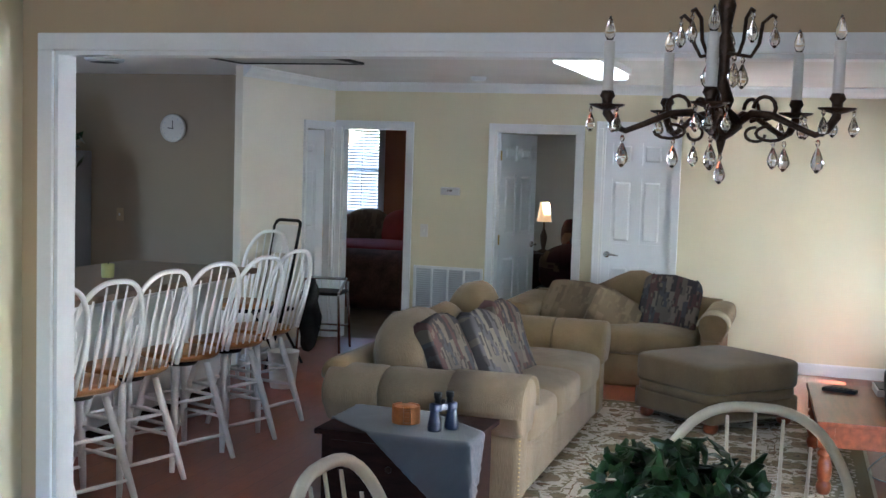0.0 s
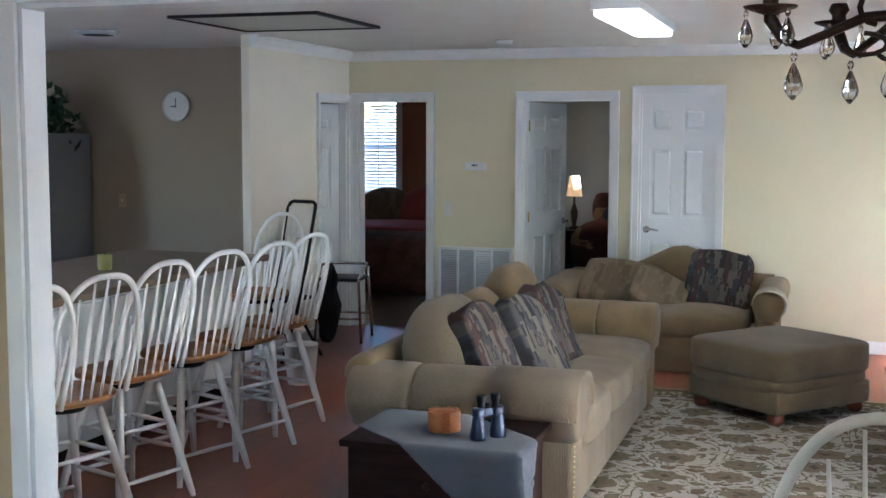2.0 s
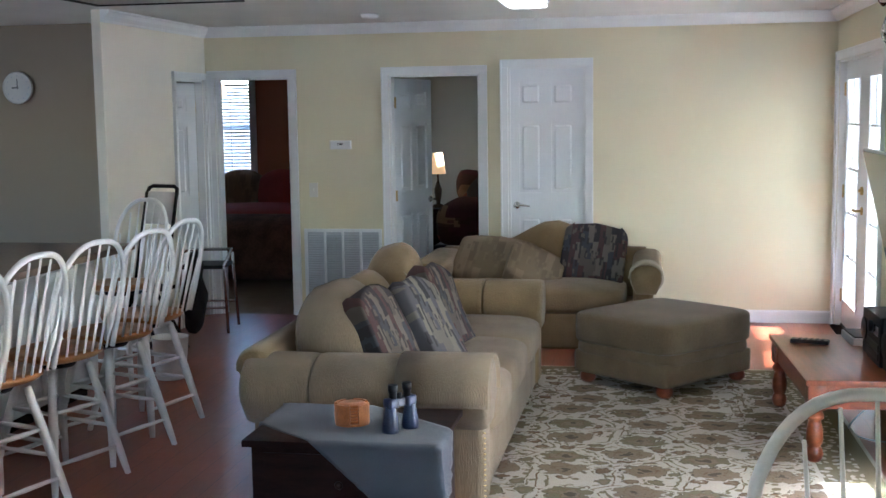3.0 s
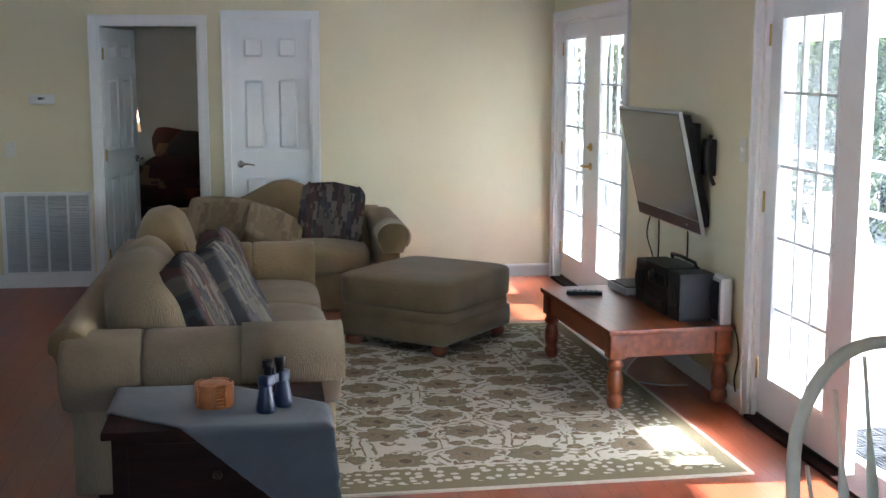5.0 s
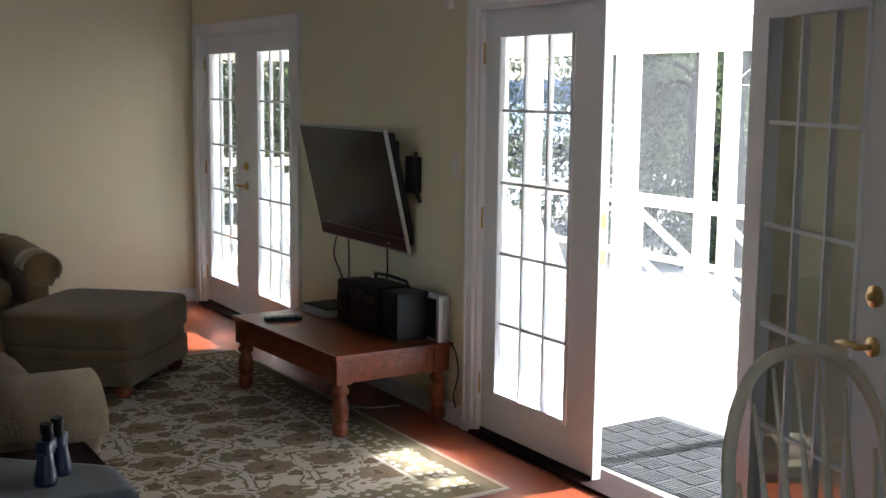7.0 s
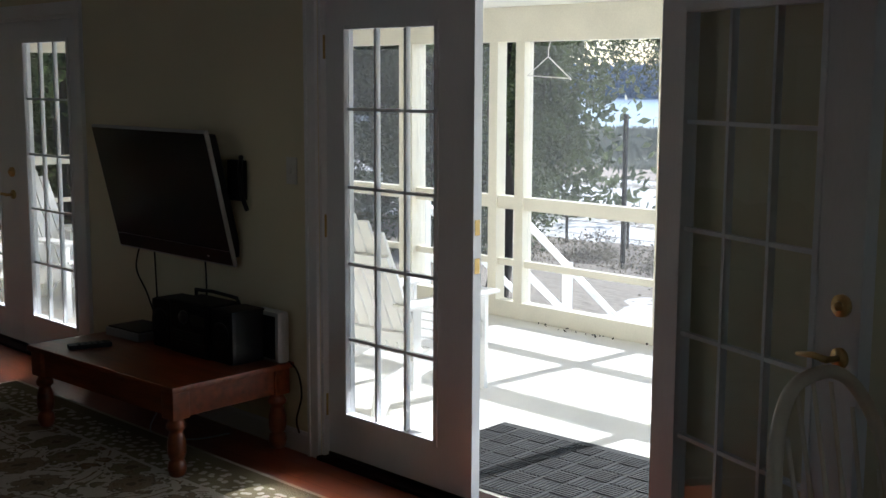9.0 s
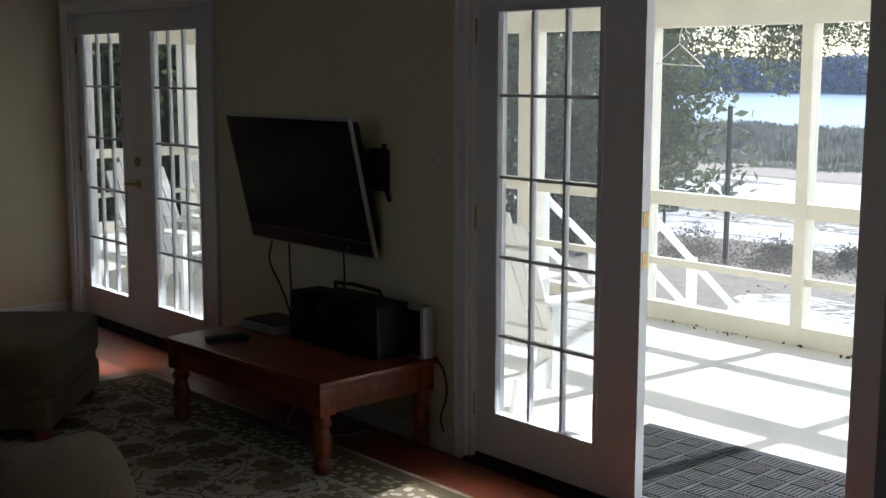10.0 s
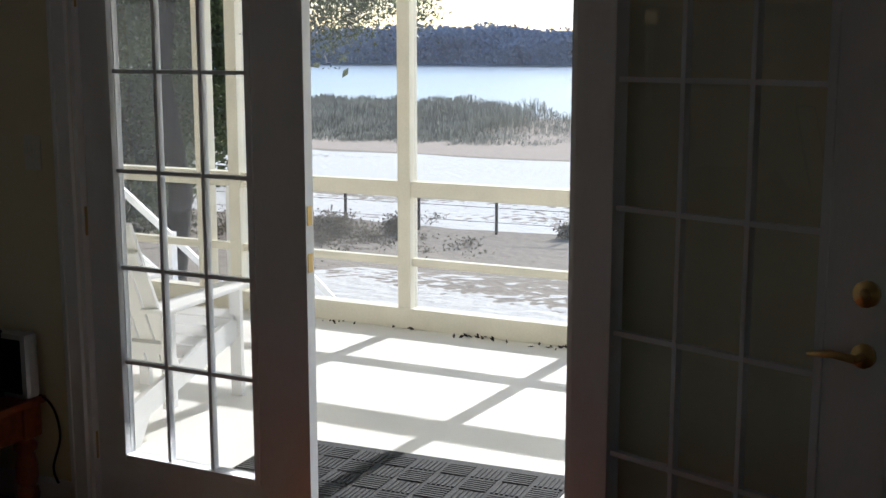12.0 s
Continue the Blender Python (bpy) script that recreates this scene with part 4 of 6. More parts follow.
solid("house_wall_outside", boxes((0.152, 0.165, -9.0, -5.95, PZ, 2.20), (0.152, 0.165, -4.0, -2.03, PZ, 2.20), (0.152, 0.165, -0.06, 0.115, PZ, 2.20), (0.152, 0.165, -5.95, -4.0, PZ, -0.002), (0.152, 0.165, -2.03, -0.06, PZ, -0.002)), PORCHW, "", "", kind="structure")

for y0, y1 in ((-7.258, -6.042), (-5.958, -4.822), (-4.738, -3.662), (-3.578, -2.422), (-2.078, -1.28), (-1.13, 0.048), (0.132, 1.308), (1.392, 2.658), (2.742, 4.12)):
    for z0, z1 in ((0.065, 0.326), (0.375, 0.747), (0.842, 1.955)):
        part("insect_screen", boxes((PX + 0.024, PX + 0.025, y0, y1, z0, z1)), SCREENM, fr, "fine grey insect mesh")

# doormat with raised basket-weave ribs
mat_ob = thing("doormat", pose(1.15, -4.13, PZ, 0, 0, 3.5) @ pose(-1.04, 4.23, 0), "black rubber doormat with a raised basket-weave pattern", "doormat")
MX0, MX1, MY0, MY1 = 0.20, 1.04, -5.55, -4.23
part("base", boxes((MX0, MX1, MY0, MY1, 0.001, 0.009), bev=0.002), RUBBER, mat_ob)
bm = bmesh.new()
cell = 0.132
for i in range(6):
    for j in range(10):
        cx, cy = MX0 + 0.004 + cell * (i + 0.5), MY0 + cell * (j + 0.5)
        for k in range(6):
            o = (k - 2.5) * 0.0205
            if (i + j) % 2:
                box(bm, cx - 0.056, cx + 0.056, cy + o - 0.006, cy + o + 0.006, 0.009, 0.014)
            else:
                box(bm, cx + o - 0.006, cx + o + 0.006, cy - 0.056, cy + 0.056, 0.009, 0.014)
tagged(part("rib", bm, RUBBER, mat_ob), kind="stuff")


def adirondack(m, label):
    """A slatted garden chair; the sitter looks along -y."""
    c = thing("adirondack_chair", m, label, "garden chair", "porch chairs")
    for x in (-0.27, 0.27):
        bm = bmesh.new()
        sweep(bm, [(-0.45, 0.30), (-0.45, 0.38), (-0.38, 0.40), (0.42, 0.20), (0.46, 0.0), (0.38, 0.0), (0.30, 0.12)], "x", x - 0.013, x + 0.013)
        part("side_rail", bm, CHAIRW, c)
        part("front_leg", boxes((x - 0.03, x + 0.03, -0.46, -0.43, 0, 0.55), bev=0.003), CHAIRW, c)
        bm = bmesh.new()
        box(bm, x - 0.07, x + 0.07, -0.52, 0.24, 0.55, 0.572, bev=0.008)
        part("armrest", bm, CHAIRW, c)
        part("back_leg", boxes((x - 0.02, x + 0.02, 0.10, 0.16, 0.1, 0.55)), CHAIRW, c)
    for k in range(5):
        y = -0.44 + 0.095 * k
        ob = part("seat_slat", boxes((-0.27, 0.27, -0.04, 0.04, 0, 0.018), bev=0.003), CHAIRW, c)
        ob.matrix_basis = pose(0, y, 0.395 - 0.024 * k, -14)
    for k in range(7):
        x = (k - 3) * 0.082
        top = 0.88 - 0.012 * (k - 3) ** 2
        ob = part("back_slat", boxes((x - 0.036, x + 0.036, 0, 0.018, 0, top), bev=0.006), CHAIRW, c)
        ob.matrix_basis = pose(x * 0.0, 0.06, 0.27, -24)
    for z, y in ((0.10, 0.0), (0.58, -0.003)):
        ob = part("back_rail", boxes((-0.28, 0.28, 0.019, 0.04, z, z + 0.06)), CHAIRW, c)
        ob.matrix_basis = pose(0, 0.06, 0.27, -24)
    return c


adirondack(pose(1.12, -3.32, PZ, 0, 0, 95), "white slatted garden chair on the sunlit porch")
adirondack(pose(0.98, 0.40, PZ, 0, 0, 14), "white slatted garden chair outside the closed glazed doors")
adirondack(pose(1.85, 0.85, PZ, 0, 0, -12), "white slatted garden chair near the porch screen")

# wire hanger hooked on the screen frame
bm = bmesh.new()
hy, hz, hx = -2.66, 1.845, PX - 0.055
tube(bm, [(hx, hy - 0.20, hz - 0.15), (hx, hy + 0.19, hz - 0.13), (hx, hy, hz), (hx, hy - 0.20, hz - 0.15), (hx, hy - 0.205, hz - 0.16)], 0.005, 6)
tube(bm, [(hx, hy, hz), (hx, hy, hz + 0.05), (hx + 0.02, hy, hz + 0.10), (hx + 0.045, hy, hz + 0.155)], 0.004, 6)
solid("coat_hanger", bm, WHITEP, "white coat hanger hooked on the porch beam", "hanger")

# ground: one sheet that falls away from the house to the lake
def ground_z(x, y):
    base = -0.55 - 0.95 * min(1, max(0, (x - 3) / 11)) - 1.1 * min(1, max(0, (x - 16) / 32)) - 1.2 * min(1, max(0, (x - 60) / 40))
    return base + (0.10 * noise.noise(Vector((x * 0.25, y * 0.25, 0))) if x < 60 else 0)


xs = [-1500, -300, -60, -20, -12] + [-9 + 1.0 * i for i in range(12)] + [3 + 0.8 * i for i in range(40)] + [37 + 4 * i for i in range(12)] + [95, 130, 200, 400, 900, 2500]
ys = [-2500, -800, -200, -80] + [-50 + 2.0 * i for i in range(60)] + [80, 130, 260, 800, 2500]
bm = bmesh.new()
grid = [[bm.verts.new((x, y, ground_z(x, y) if x > -12 else -0.55)) for y in ys] for x in xs]
for i in range(len(xs) - 1):
    for j in range(len(ys) - 1):
        bm.faces.new((grid[i][j], grid[i + 1][j], grid[i + 1][j + 1], grid[i][j + 1]))
solid("ground", bm, GROUNDM, "", "", kind="structure", smooth=True)
solid("water", boxes((58, 2400, -2400, 2400, -3.3, -2.78)), WATER, "", "", kind="structure")


def leafy(name, points, size, seed, material, count, spread, parent=None, label=""):
    """Many small leaves scattered round points, in one mesh."""
    rng = np.random.default_rng(seed)
    pts = np.array(points)
    c = pts[rng.integers(0, len(pts), count)] + rng.normal(0, 1, (count, 3)) * np.array(spread)
    a, b = rng.normal(0, 1, (count, 3)), rng.normal(0, 1, (count, 3))
    a /= np.linalg.norm(a, axis=1)[:, None]
    b -= (a * b).sum(1)[:, None] * a
    b /= np.linalg.norm(b, axis=1)[:, None]
    s = size * rng.uniform(0.6, 1.4, (count, 1))
    v = np.stack([c - a * s, c + b * s * 0.5, c + a * s, c - b * s * 0.5], 1).reshape(-1, 3)
    me = bpy.data.meshes.new(name)
    me.from_pydata(v.tolist(), [], [(4 * i, 4 * i + 1, 4 * i + 2, 4 * i + 3) for i in range(count)])
    ob = new(name, me)
    me.materials.append(material)
    ob.parent = parent
    if label:
        ob["label"] = label
    return ob


def tree(name, x, y, height, r, seed, label, leaves, spread, droop=0.0, material=LEAF, lean=(0, 0), size=0.045, crown_low=0.35, skirt=None, hang=()):
    rng = random.Random(seed)
    z0 = ground_z(x, y) - 0.1
    t = thing(name, pose(x, y, z0), label, "tree", "yard trees")
    trunk = bmesh.new()
    top = Vector((lean[0], lean[1], height * 0.62))
    pts = [Vector((0, 0, 0)).lerp(top, f) + Vector((rng.uniform(-1, 1), rng.uniform(-1, 1), 0)) * r * 0.7 * (f > 0) for f in (0, 0.06, 0.25, 0.5, 0.75, 1)]
    tube(trunk, pts, [r * 1.5, r * 1.1, r * 0.95, r * 0.8, r * 0.65, r * 0.4], 12)
    tips = []
    for k in range(13):
        f = rng.uniform(crown_low, 1)
        p = Vector((0, 0, 0)).lerp(top, f)
        ang = rng.uniform(0, 2 * math.pi)
        ln = spread * rng.uniform(0.5, 1.0)
        q1 = p + Vector((math.cos(ang), math.sin(ang), 0.45)) * ln * 0.5
        q2 = q1 + Vector((math.cos(ang + 0.3), math.sin(ang + 0.3), 0.15 - droop)) * ln * 0.5
        tube(trunk, [p, p.lerp(q1, 0.5) + Vector((0, 0, 0.1)), q1, q2], [r * 0.32, r * 0.24, r * 0.16, r * 0.05], 7)
        for s in range(5):
            w = q1.lerp(q2, s / 4)
            if skirt and w.y < skirt[0] and w.z < skirt[1]:
                continue
            e = w + Vector((rng.uniform(-1, 1), rng.uniform(-1, 1), rng.uniform(-0.9, 0.6) - droop)) * ln * 0.32
            if skirt and e.y < skirt[0] and e.z < skirt[1]:
                e = w + Vector((0.1, 0.15, 0.2))
            tube(trunk, [w, w.lerp(e, 0.5) + Vector((0, 0, 0.05)), e], [r * 0.09, r * 0.06, r * 0.02], 5)
            tips += [w.lerp(e, 0.6)[:], e[:], w[:]]
    for hx, hy, z_low, z_high, count in hang:
        # a long limb out of the trunk with a hanging spray of twigs and small leaves
        low, high = Vector((hx - x, hy - y, z_low - z0)), Vector((hx - x, hy - y, z_high - z0))
        root = Vector((0, 0, 0)).lerp(top, min(0.95, (z_high - z0 + 0.4) / top.z))
        tube(trunk, [root, root.lerp(high, 0.5) + Vector((0, 0, 0.35)), high], [r * 0.3, r * 0.18, r * 0.05], 7)
        spray = []
        for k in range(7):
            s = high.lerp(root, 0.07 * k)
            e = Vector((s.x + rng.uniform(-0.35, 0.35), s.y + rng.uniform(-0.35, 0.35), low.z + (high.z - low.z) * rng.uniform(0, 0.6)))
            tube(trunk, [s, s.lerp(e, 0.5) + Vector((rng.uniform(-0.1, 0.1), rng.uniform(-0.1, 0.1), 0)), e], [r * 0.08, r * 0.05, r * 0.015], 5)
            spray += [s.lerp(e, f)[:] for f in (0.0, 0.25, 0.45, 0.65, 0.8, 0.9, 1.0)]
        leafy("spray", spray, 0.025, seed + int(hx * 10), material, int(count * 1.7), (0.13, 0.13, 0.10), t)
    part("trunk", trunk, BARK, t, "", True)
    leafy("crown", tips, size, seed, material, leaves, (spread * 0.16, spread * 0.16, spread * 0.15), t)
    return t


# hanging sprays: x, y, lowest, highest, leaves
HANG = ((6.75, 0.35, 0.5, 2.6, 3600), (6.8, 0.1, 1.0, 2.8, 2800), (7.4, 0.5, 2.0, 2.9, 900), (6.3, -0.1, 1.7, 3.0, 2000), (9.9, 0.5, 1.7, 2.8, 2600), (10.7, 1.2, 1.5, 2.8, 2600), (9.8, -0.4, 1.75, 2.8, 2200), (7.2, 1.2, 0.4, 2.8, 2600))
tree("oak_tree", 6.2, 0.6, 7.5, 0.125, 3, "dark-barked live oak close beside the porch corner", 9000, 2.0, 0.2, LEAF, (0.5, 0.3), size=0.04, crown_low=0.6, skirt=(9, 4.2), hang=HANG)
for x, y, hgt, r, seed, n, sp, m, lab in ((11.0, 6.3, 9.0, 0.20, 5, 22000, 2.2, MOSSY, "leafy live oak behind the porch corner"), (6.0, 12.0, 8.0, 0.18, 8, 16000, 3.0, MOSSY, "slender live oak north of the porch"),
                                          (5.0, 8.0, 8.5, 0.20, 11, 16000, 3.4, LEAF, "live oak north of the house"), (7.5, 15.5, 9.0, 0.22, 14, 20000, 4.2, LEAF, "live oak deep in the north woods"),
                                          (14.0, 9.0, 8.5, 0.18, 17, 20000, 2.3, LEAF, "dense live oak beyond the stairs"), (12.0, 22.5, 10.0, 0.25, 21, 22000, 5.0, MOSSY, "broad live oak near the marsh"), (9.5, 11.5, 9.5, 0.2, 26, 18000, 4.0, MOSSY, "tall live oak in the north woods")):
    tree("oak_tree", x, y, hgt, r, seed, lab, int(n * 1.5), sp, 0.15, m, (0.3, 0.4), size=0.052, crown_low=0.06)

# outside stairs with white handrails, beyond the screen
st = thing("stair_rail", pose(0.21, 0.16, -0.09), "white timber stair handrails descending from the porch into the yard", "stair rail")
for y in (-1.40, -2.40):
    for z in (0.80, 0.42):
        bm = bmesh.new()
        tube(bm, [(3.12, y, z), (4.75, y, z - 1.27)], 0.032, 4)
        part("handrail", bm, CHAIRW, st)
    for x in (3.14, 3.72, 4.70):
        part("newel", boxes((x - 0.03, x + 0.03, y - 0.03, y + 0.03, ground_z(x, y) - 0.1, 0.83 - (x - 3.12) * 0.78), bev=0.003), CHAIRW, st)
for k in range(4):
    x = 3.30 + 0.24 * k
    part("tread", boxes((x - 0.13, x + 0.13, -2.37, -1.43, -0.20 - 0.18 * k, -0.16 - 0.18 * k)), CHAIRW, st)

# wire fence along the yard
fen = thing("wire_fence", pose(0, 0, 0), "old wire fence on dark posts with a pale top rail", "fence")
for k in range(26):
    x, y = 15.6 - 0.05 * k, -12 + 1.45 * k
    z = ground_z(x, y)
    part("post", boxes((x - 0.02, x + 0.02, y - 0.02, y + 0.02, z - 0.1, z + 0.75)), IRON, fen)
bm = bmesh.new()
tube(bm, [(15.6, -12, ground_z(15.6, -12) + 0.72), (15.0, 4, ground_z(15, 4) + 0.74), (14.35, 24.2, ground_z(14.4, 24) + 0.72)], 0.018, 5)
part("top_rail", bm, GRILLE, fen)
for h in (0.2, 0.45):
    bm = bmesh.new()
    tube(bm, [(15.6, -12, ground_z(15.6, -12) + h), (15.0, 4, ground_z(15, 4) + h), (14.35, 24.2, ground_z(14.4, 24) + h)], 0.004, 4)
    part("wire", bm, IRON, fen)
solid("iron_pole", boxes((12.37, 12.43, 3.53, 3.59, -1.6, 1.15), bev=0.005), IRON, "tall dark iron pole standing in the yard", "pole")

# tangled winter brush left of the mound and at the wood's edge
rng = np.random.default_rng(12)
brush = [(12.5 + rng.normal(0, 1.3), 3.6 + rng.normal(0, 1.6), -1.5 + abs(rng.normal(0, 0.16))) for k in range(150)]
ob = leafy("brush", brush, 0.024, 51, BRUSH, 14000, (0.12, 0.12, 0.06))
tagged(ob, "grey-brown winter brush beside the wire fence", "brush", kind="stuff")
brush = [(18 + rng.normal(0, 1.6), 11.4 + rng.normal(0, 1.1), rng.uniform(-1.6, 6.5)) for k in range(500)]
ob = leafy("thicket", brush, 0.13, 52, MOSSY, 15000, (0.5, 0.5, 0.5))
tagged(ob, "dense shadowy thicket behind the yard oaks", "thicket", kind="stuff")

# leaf litter blown against the porch sill
rng = np.random.default_rng(77)
litter = [(PX - 0.05 - abs(rng.normal(0, 0.03)), y, PZ + 0.010) for y in rng.uniform(-5.0, -2.6, 30)]
tagged(leafy("leaf_litter", litter, 0.016, 78, BARK, 55, (0.02, 0.05, 0.003)), "dry brown leaves blown along the porch sill", "leaves", kind="stuff")

# shrubs, reeds and the wooded far shore
for k, (x, y, s) in enumerate(((14.6, 2.6, 0.28), (13.8, 3.4, 0.35), (15.2, -0.3, 0.2), (12.5, 6.2, 0.5))):
    t = thing("shrub", pose(x, y, ground_z(x, y)), "low winter shrub in the brown yard", "shrub", "yard shrubs")
    leafy("crown", [(0, 0, s * 0.6), (s * 0.4, 0, s * 0.4), (-s * 0.4, 0.1, s * 0.5)], 0.03, 30 + k, BRUSH, 1100, (s * 0.35, s * 0.35, s * 0.3), t)
rng = np.random.default_rng(4)
n_reed = 170000
rx = rng.uniform(38, 66, n_reed)
ry = rng.uniform(-12, 60, n_reed)
stand = np.sin(ry * 0.9 + rx * 0.35) + np.sin(ry * 0.37 - rx * 0.8) + np.sin(ry * 2.3 + 1.0)
rh = rng.uniform(0.62, 1.18, n_reed) * np.clip((rx - 34) / 20, 0.15, 0.9) * (1 + 0.14 * stand)
rh = rh * np.clip(0.35 + 0.22 * (ry - 0.36 * rx + 3.5 + stand), 0.35, 1.0)
keep = ((ry > 0.36 * rx - 1.5 + 1.5 * stand) | (rng.random(n_reed) < 0.3)) & (rng.random(n_reed) < 0.65 + 0.15 * stand)
verts, faces = [], []
for x, y, h in zip(rx[keep], ry[keep], rh[keep]):
    z = -2.66
    a = rng.uniform(0, math.pi)
    dx, dy = 0.009 * math.cos(a), 0.009 * math.sin(a)
    k = len(verts)
    verts += [(x - dx, y - dy, z), (x + dx, y + dy, z), (x + dx * 1.6 + 0.1, y + dy * 1.6 + 0.12 * math.cos(a * 7), z + h * 0.93), (x - dx * 0.4, y - dy * 0.4 + 0.12 * math.cos(a * 7), z + h)]
    faces.append((k, k + 1, k + 2, k + 3))
me = bpy.data.meshes.new("reeds")
me.from_pydata(verts, [], faces)
me.materials.append(REED)
tagged(new("reeds", me), "grey-green marsh reeds along the lake edge", "reeds", kind="stuff")
def wood_top(y):
    return 5.2 + 1.7 * noise.noise(Vector((y * 0.02, 1, 0))) + 1.3 * noise.noise(Vector((y * 0.09, 5, 0))) + 0.9 * noise.noise(Vector((y * 0.4, 9, 0)))


rng = np.random.default_rng(9)
verts, faces = [], []
for k in range(38000):
    y = rng.uniform(-160, 620)
    x = 252 + rng.uniform(-6, 2)
    z = -2.8 + (wood_top(y) + 3.2) * rng.uniform(0, 1) ** 0.6 + rng.normal(0, 0.25)
    s = rng.uniform(0.3, 0.75)
    t1, t2 = rng.uniform(0, 6.28), rng.uniform(-0.6, 0.6)
    ax = np.array([math.cos(t1) * math.cos(t2), math.sin(t1) * math.cos(t2), math.sin(t2)]) * s
    bx = np.array([-math.sin(t1) * 0.4, math.cos(t1) * 0.4, 1.0]) * s * 0.7
    c = np.array([x, y, z])
    i = len(verts)
    verts += [tuple(c - ax), tuple(c + bx), tuple(c + ax), tuple(c - bx)]
    faces.append((i, i + 1, i + 2, i + 3))
for k in range(390):
    y0, y1 = -160 + 2 * k, -158 + 2 * k
    i = len(verts)
    verts += [(255, y0, -3.2), (255, y1, -3.2), (255.5, y1, wood_top(y1)), (255.5, y0, wood_top(y0)), (270, y1, wood_top(y1) * 0.9), (270, y0, wood_top(y0) * 0.9)]
    faces += [(i, i + 1, i + 2, i + 3), (i + 3, i + 2, i + 4, i + 5)]
me = bpy.data.meshes.new("hazy_far_woods")
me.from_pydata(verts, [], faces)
me.materials.append(FARWOOD_HAZE)
tagged(new("hazy_far_woods", me), "wooded shore across the lake, blue-grey haze in its colour", "woods", kind="stuff")


# ---------------------------------------------------------------- rooms beyond the north wall
wall_piece("wall_bedroom_north", WALL_RUST, (-8.0, -6.75, 3.30, 3.40, 0, H), (-6.75, -5.87, 3.30, 3.40, 0, 1.02), (-6.75, -5.87, 3.30, 3.40, 2.08, H), (-5.87, -4.20, 3.30, 3.40, 0, H))
wall_piece("wall_bedroom_east", WALL_RUST, (-4.20, -4.12, 0.12, 3.40, 0, H))
wall_piece("wall_bedroom_west", WALL_RUST, (-8.1, -8.0, -0.70, 3.40, 0, H))
wall_piece("wall_hall", WALL_GREY, (-8.0, -5.22, 0.12, 0.17, 0, H))
wall_piece("wall_guest_west", WALL_GREY, (-4.12, -4.06, 0.12, 3.0, 0, H))
wall_piece("wall_guest_north", WALL_GREY, (-4.06, -1.6, 2.95, 3.05, 0, H))
# small east gap is added, unseen, to let sky light into the guest room
wall_piece("wall_guest_east", WALL_GREY, (-2.66, -2.58, 0.12, 1.90, 0, H), (-2.66, -2.58, 2.10, 2.95, 0, H), (-2.66, -2.58, 1.90, 2.10, 0, 1.50), (-2.66, -2.58, 1.90, 2.10, 1.90, H))
wall_piece("wall_closet", WALL_GREY, (-2.58, -1.6, 0.75, 0.80, 0, H), (-1.66, -1.60, 0.12, 0.75, 0, H))
solid("bedroom_ceiling", boxes((-8.1, -1.6, 0.12, 3.4, H, H + 0.1), (-9.12, -5.22, -0.7, 0.12, H + 0.13, H + 0.2)), CEIL, "", "", kind="structure")
solid("bedroom_floor", boxes((-8.0, -1.6, 0.02, 3.3, -0.1, -0.004)), CARPET, "", "", kind="structure")
solid("hall_floor", boxes((-8.0, -5.1, -0.7, 0.02, -0.09, 0.003)), CARPET, "", "", kind="structure")

win = thing("window_bedroom", pose(0, 0, 0), "white double-hung bedroom window with open horizontal blinds", "window", kind="structure")
part("window_frame", boxes((-6.82, -6.75, 3.27, 3.40, 0.95, 2.15), (-5.87, -5.80, 3.27, 3.40, 0.95, 2.15), (-6.75, -5.87, 3.27, 3.40, 2.08, 2.15), (-6.75, -5.87, 3.27, 3.40, 0.95, 1.02), (-6.75, -5.87, 3.36, 3.40, 1.52, 1.57)), TRIM, win)
pn = part("pane", boxes((-6.75, -5.87, 3.375, 3.381, 1.02, 1.52), (-6.75, -5.87, 3.375, 3.381, 1.57, 2.08)), GLASS, win)
pn.visible_shadow = False
for k in range(27):
    z = 1.04 + k * 0.038
    ob = part("slat", boxes((-6.74, -5.88, -0.019, 0.019, -0.001, 0.001)), TRIM, win)
    ob.matrix_basis = pose(0, 3.325, z, 48)
for x in (-6.1, -6.5):
    part("blind_cord", boxes((x - 0.003, x + 0.003, 3.30, 3.304, 1.02, 2.08)), TRIM, win)

bed = thing("bed", pose(0, 0, 0), "dim bed with a red and brown bedspread and red pillows", "bed")
bm = bmesh.new()
cushion(bm, (2.0, 1.9, 0.62), (-5.35, 2.42, 0.36), 5, 0.12, 40, 16)
part("bedspread", bm, BROWNBED, bed, "dark red-brown bedspread", True)
bm = bmesh.new()
cushion(bm, (2.02, 1.2, 0.14), (-5.35, 2.55, 0.66), 5, 0.2, 40, 12)
part("blanket", bm, RED, bed, "red blanket", True)
part("headboard", boxes((-6.3, -4.4, 3.2, 3.28, 0.3, 1.0), bev=0.02), RED, bed)
for x, rz, mt in ((-5.9, 12, PILLOW_G), (-5.45, -8, RED), (-4.9, 4, RED)):
    bm = bmesh.new()
    cushion(bm, (0.58, 0.18, 0.36), power=3, puff=0.4)
    ob = solid("bed_pillow", bm, mt, "pillow propped against the headboard of the bed", "pillow", pose(x, 3.02, 0.86, -24, 0, rz), "bed pillows", smooth=True)
fan = thing("ceiling_fan", pose(-5.59, 1.6, -0.13), "brass ceiling fan with a lit globe", "ceiling fan")
bm = bmesh.new()
lathe(bm, [(0.02, 2.15), (0.07, 2.17), (0.075, 2.25), (0.02, 2.27), (0.015, 2.30), (0.015, 2.548)], 14)
part("motor", bm, BRONZE, fan, "", True)
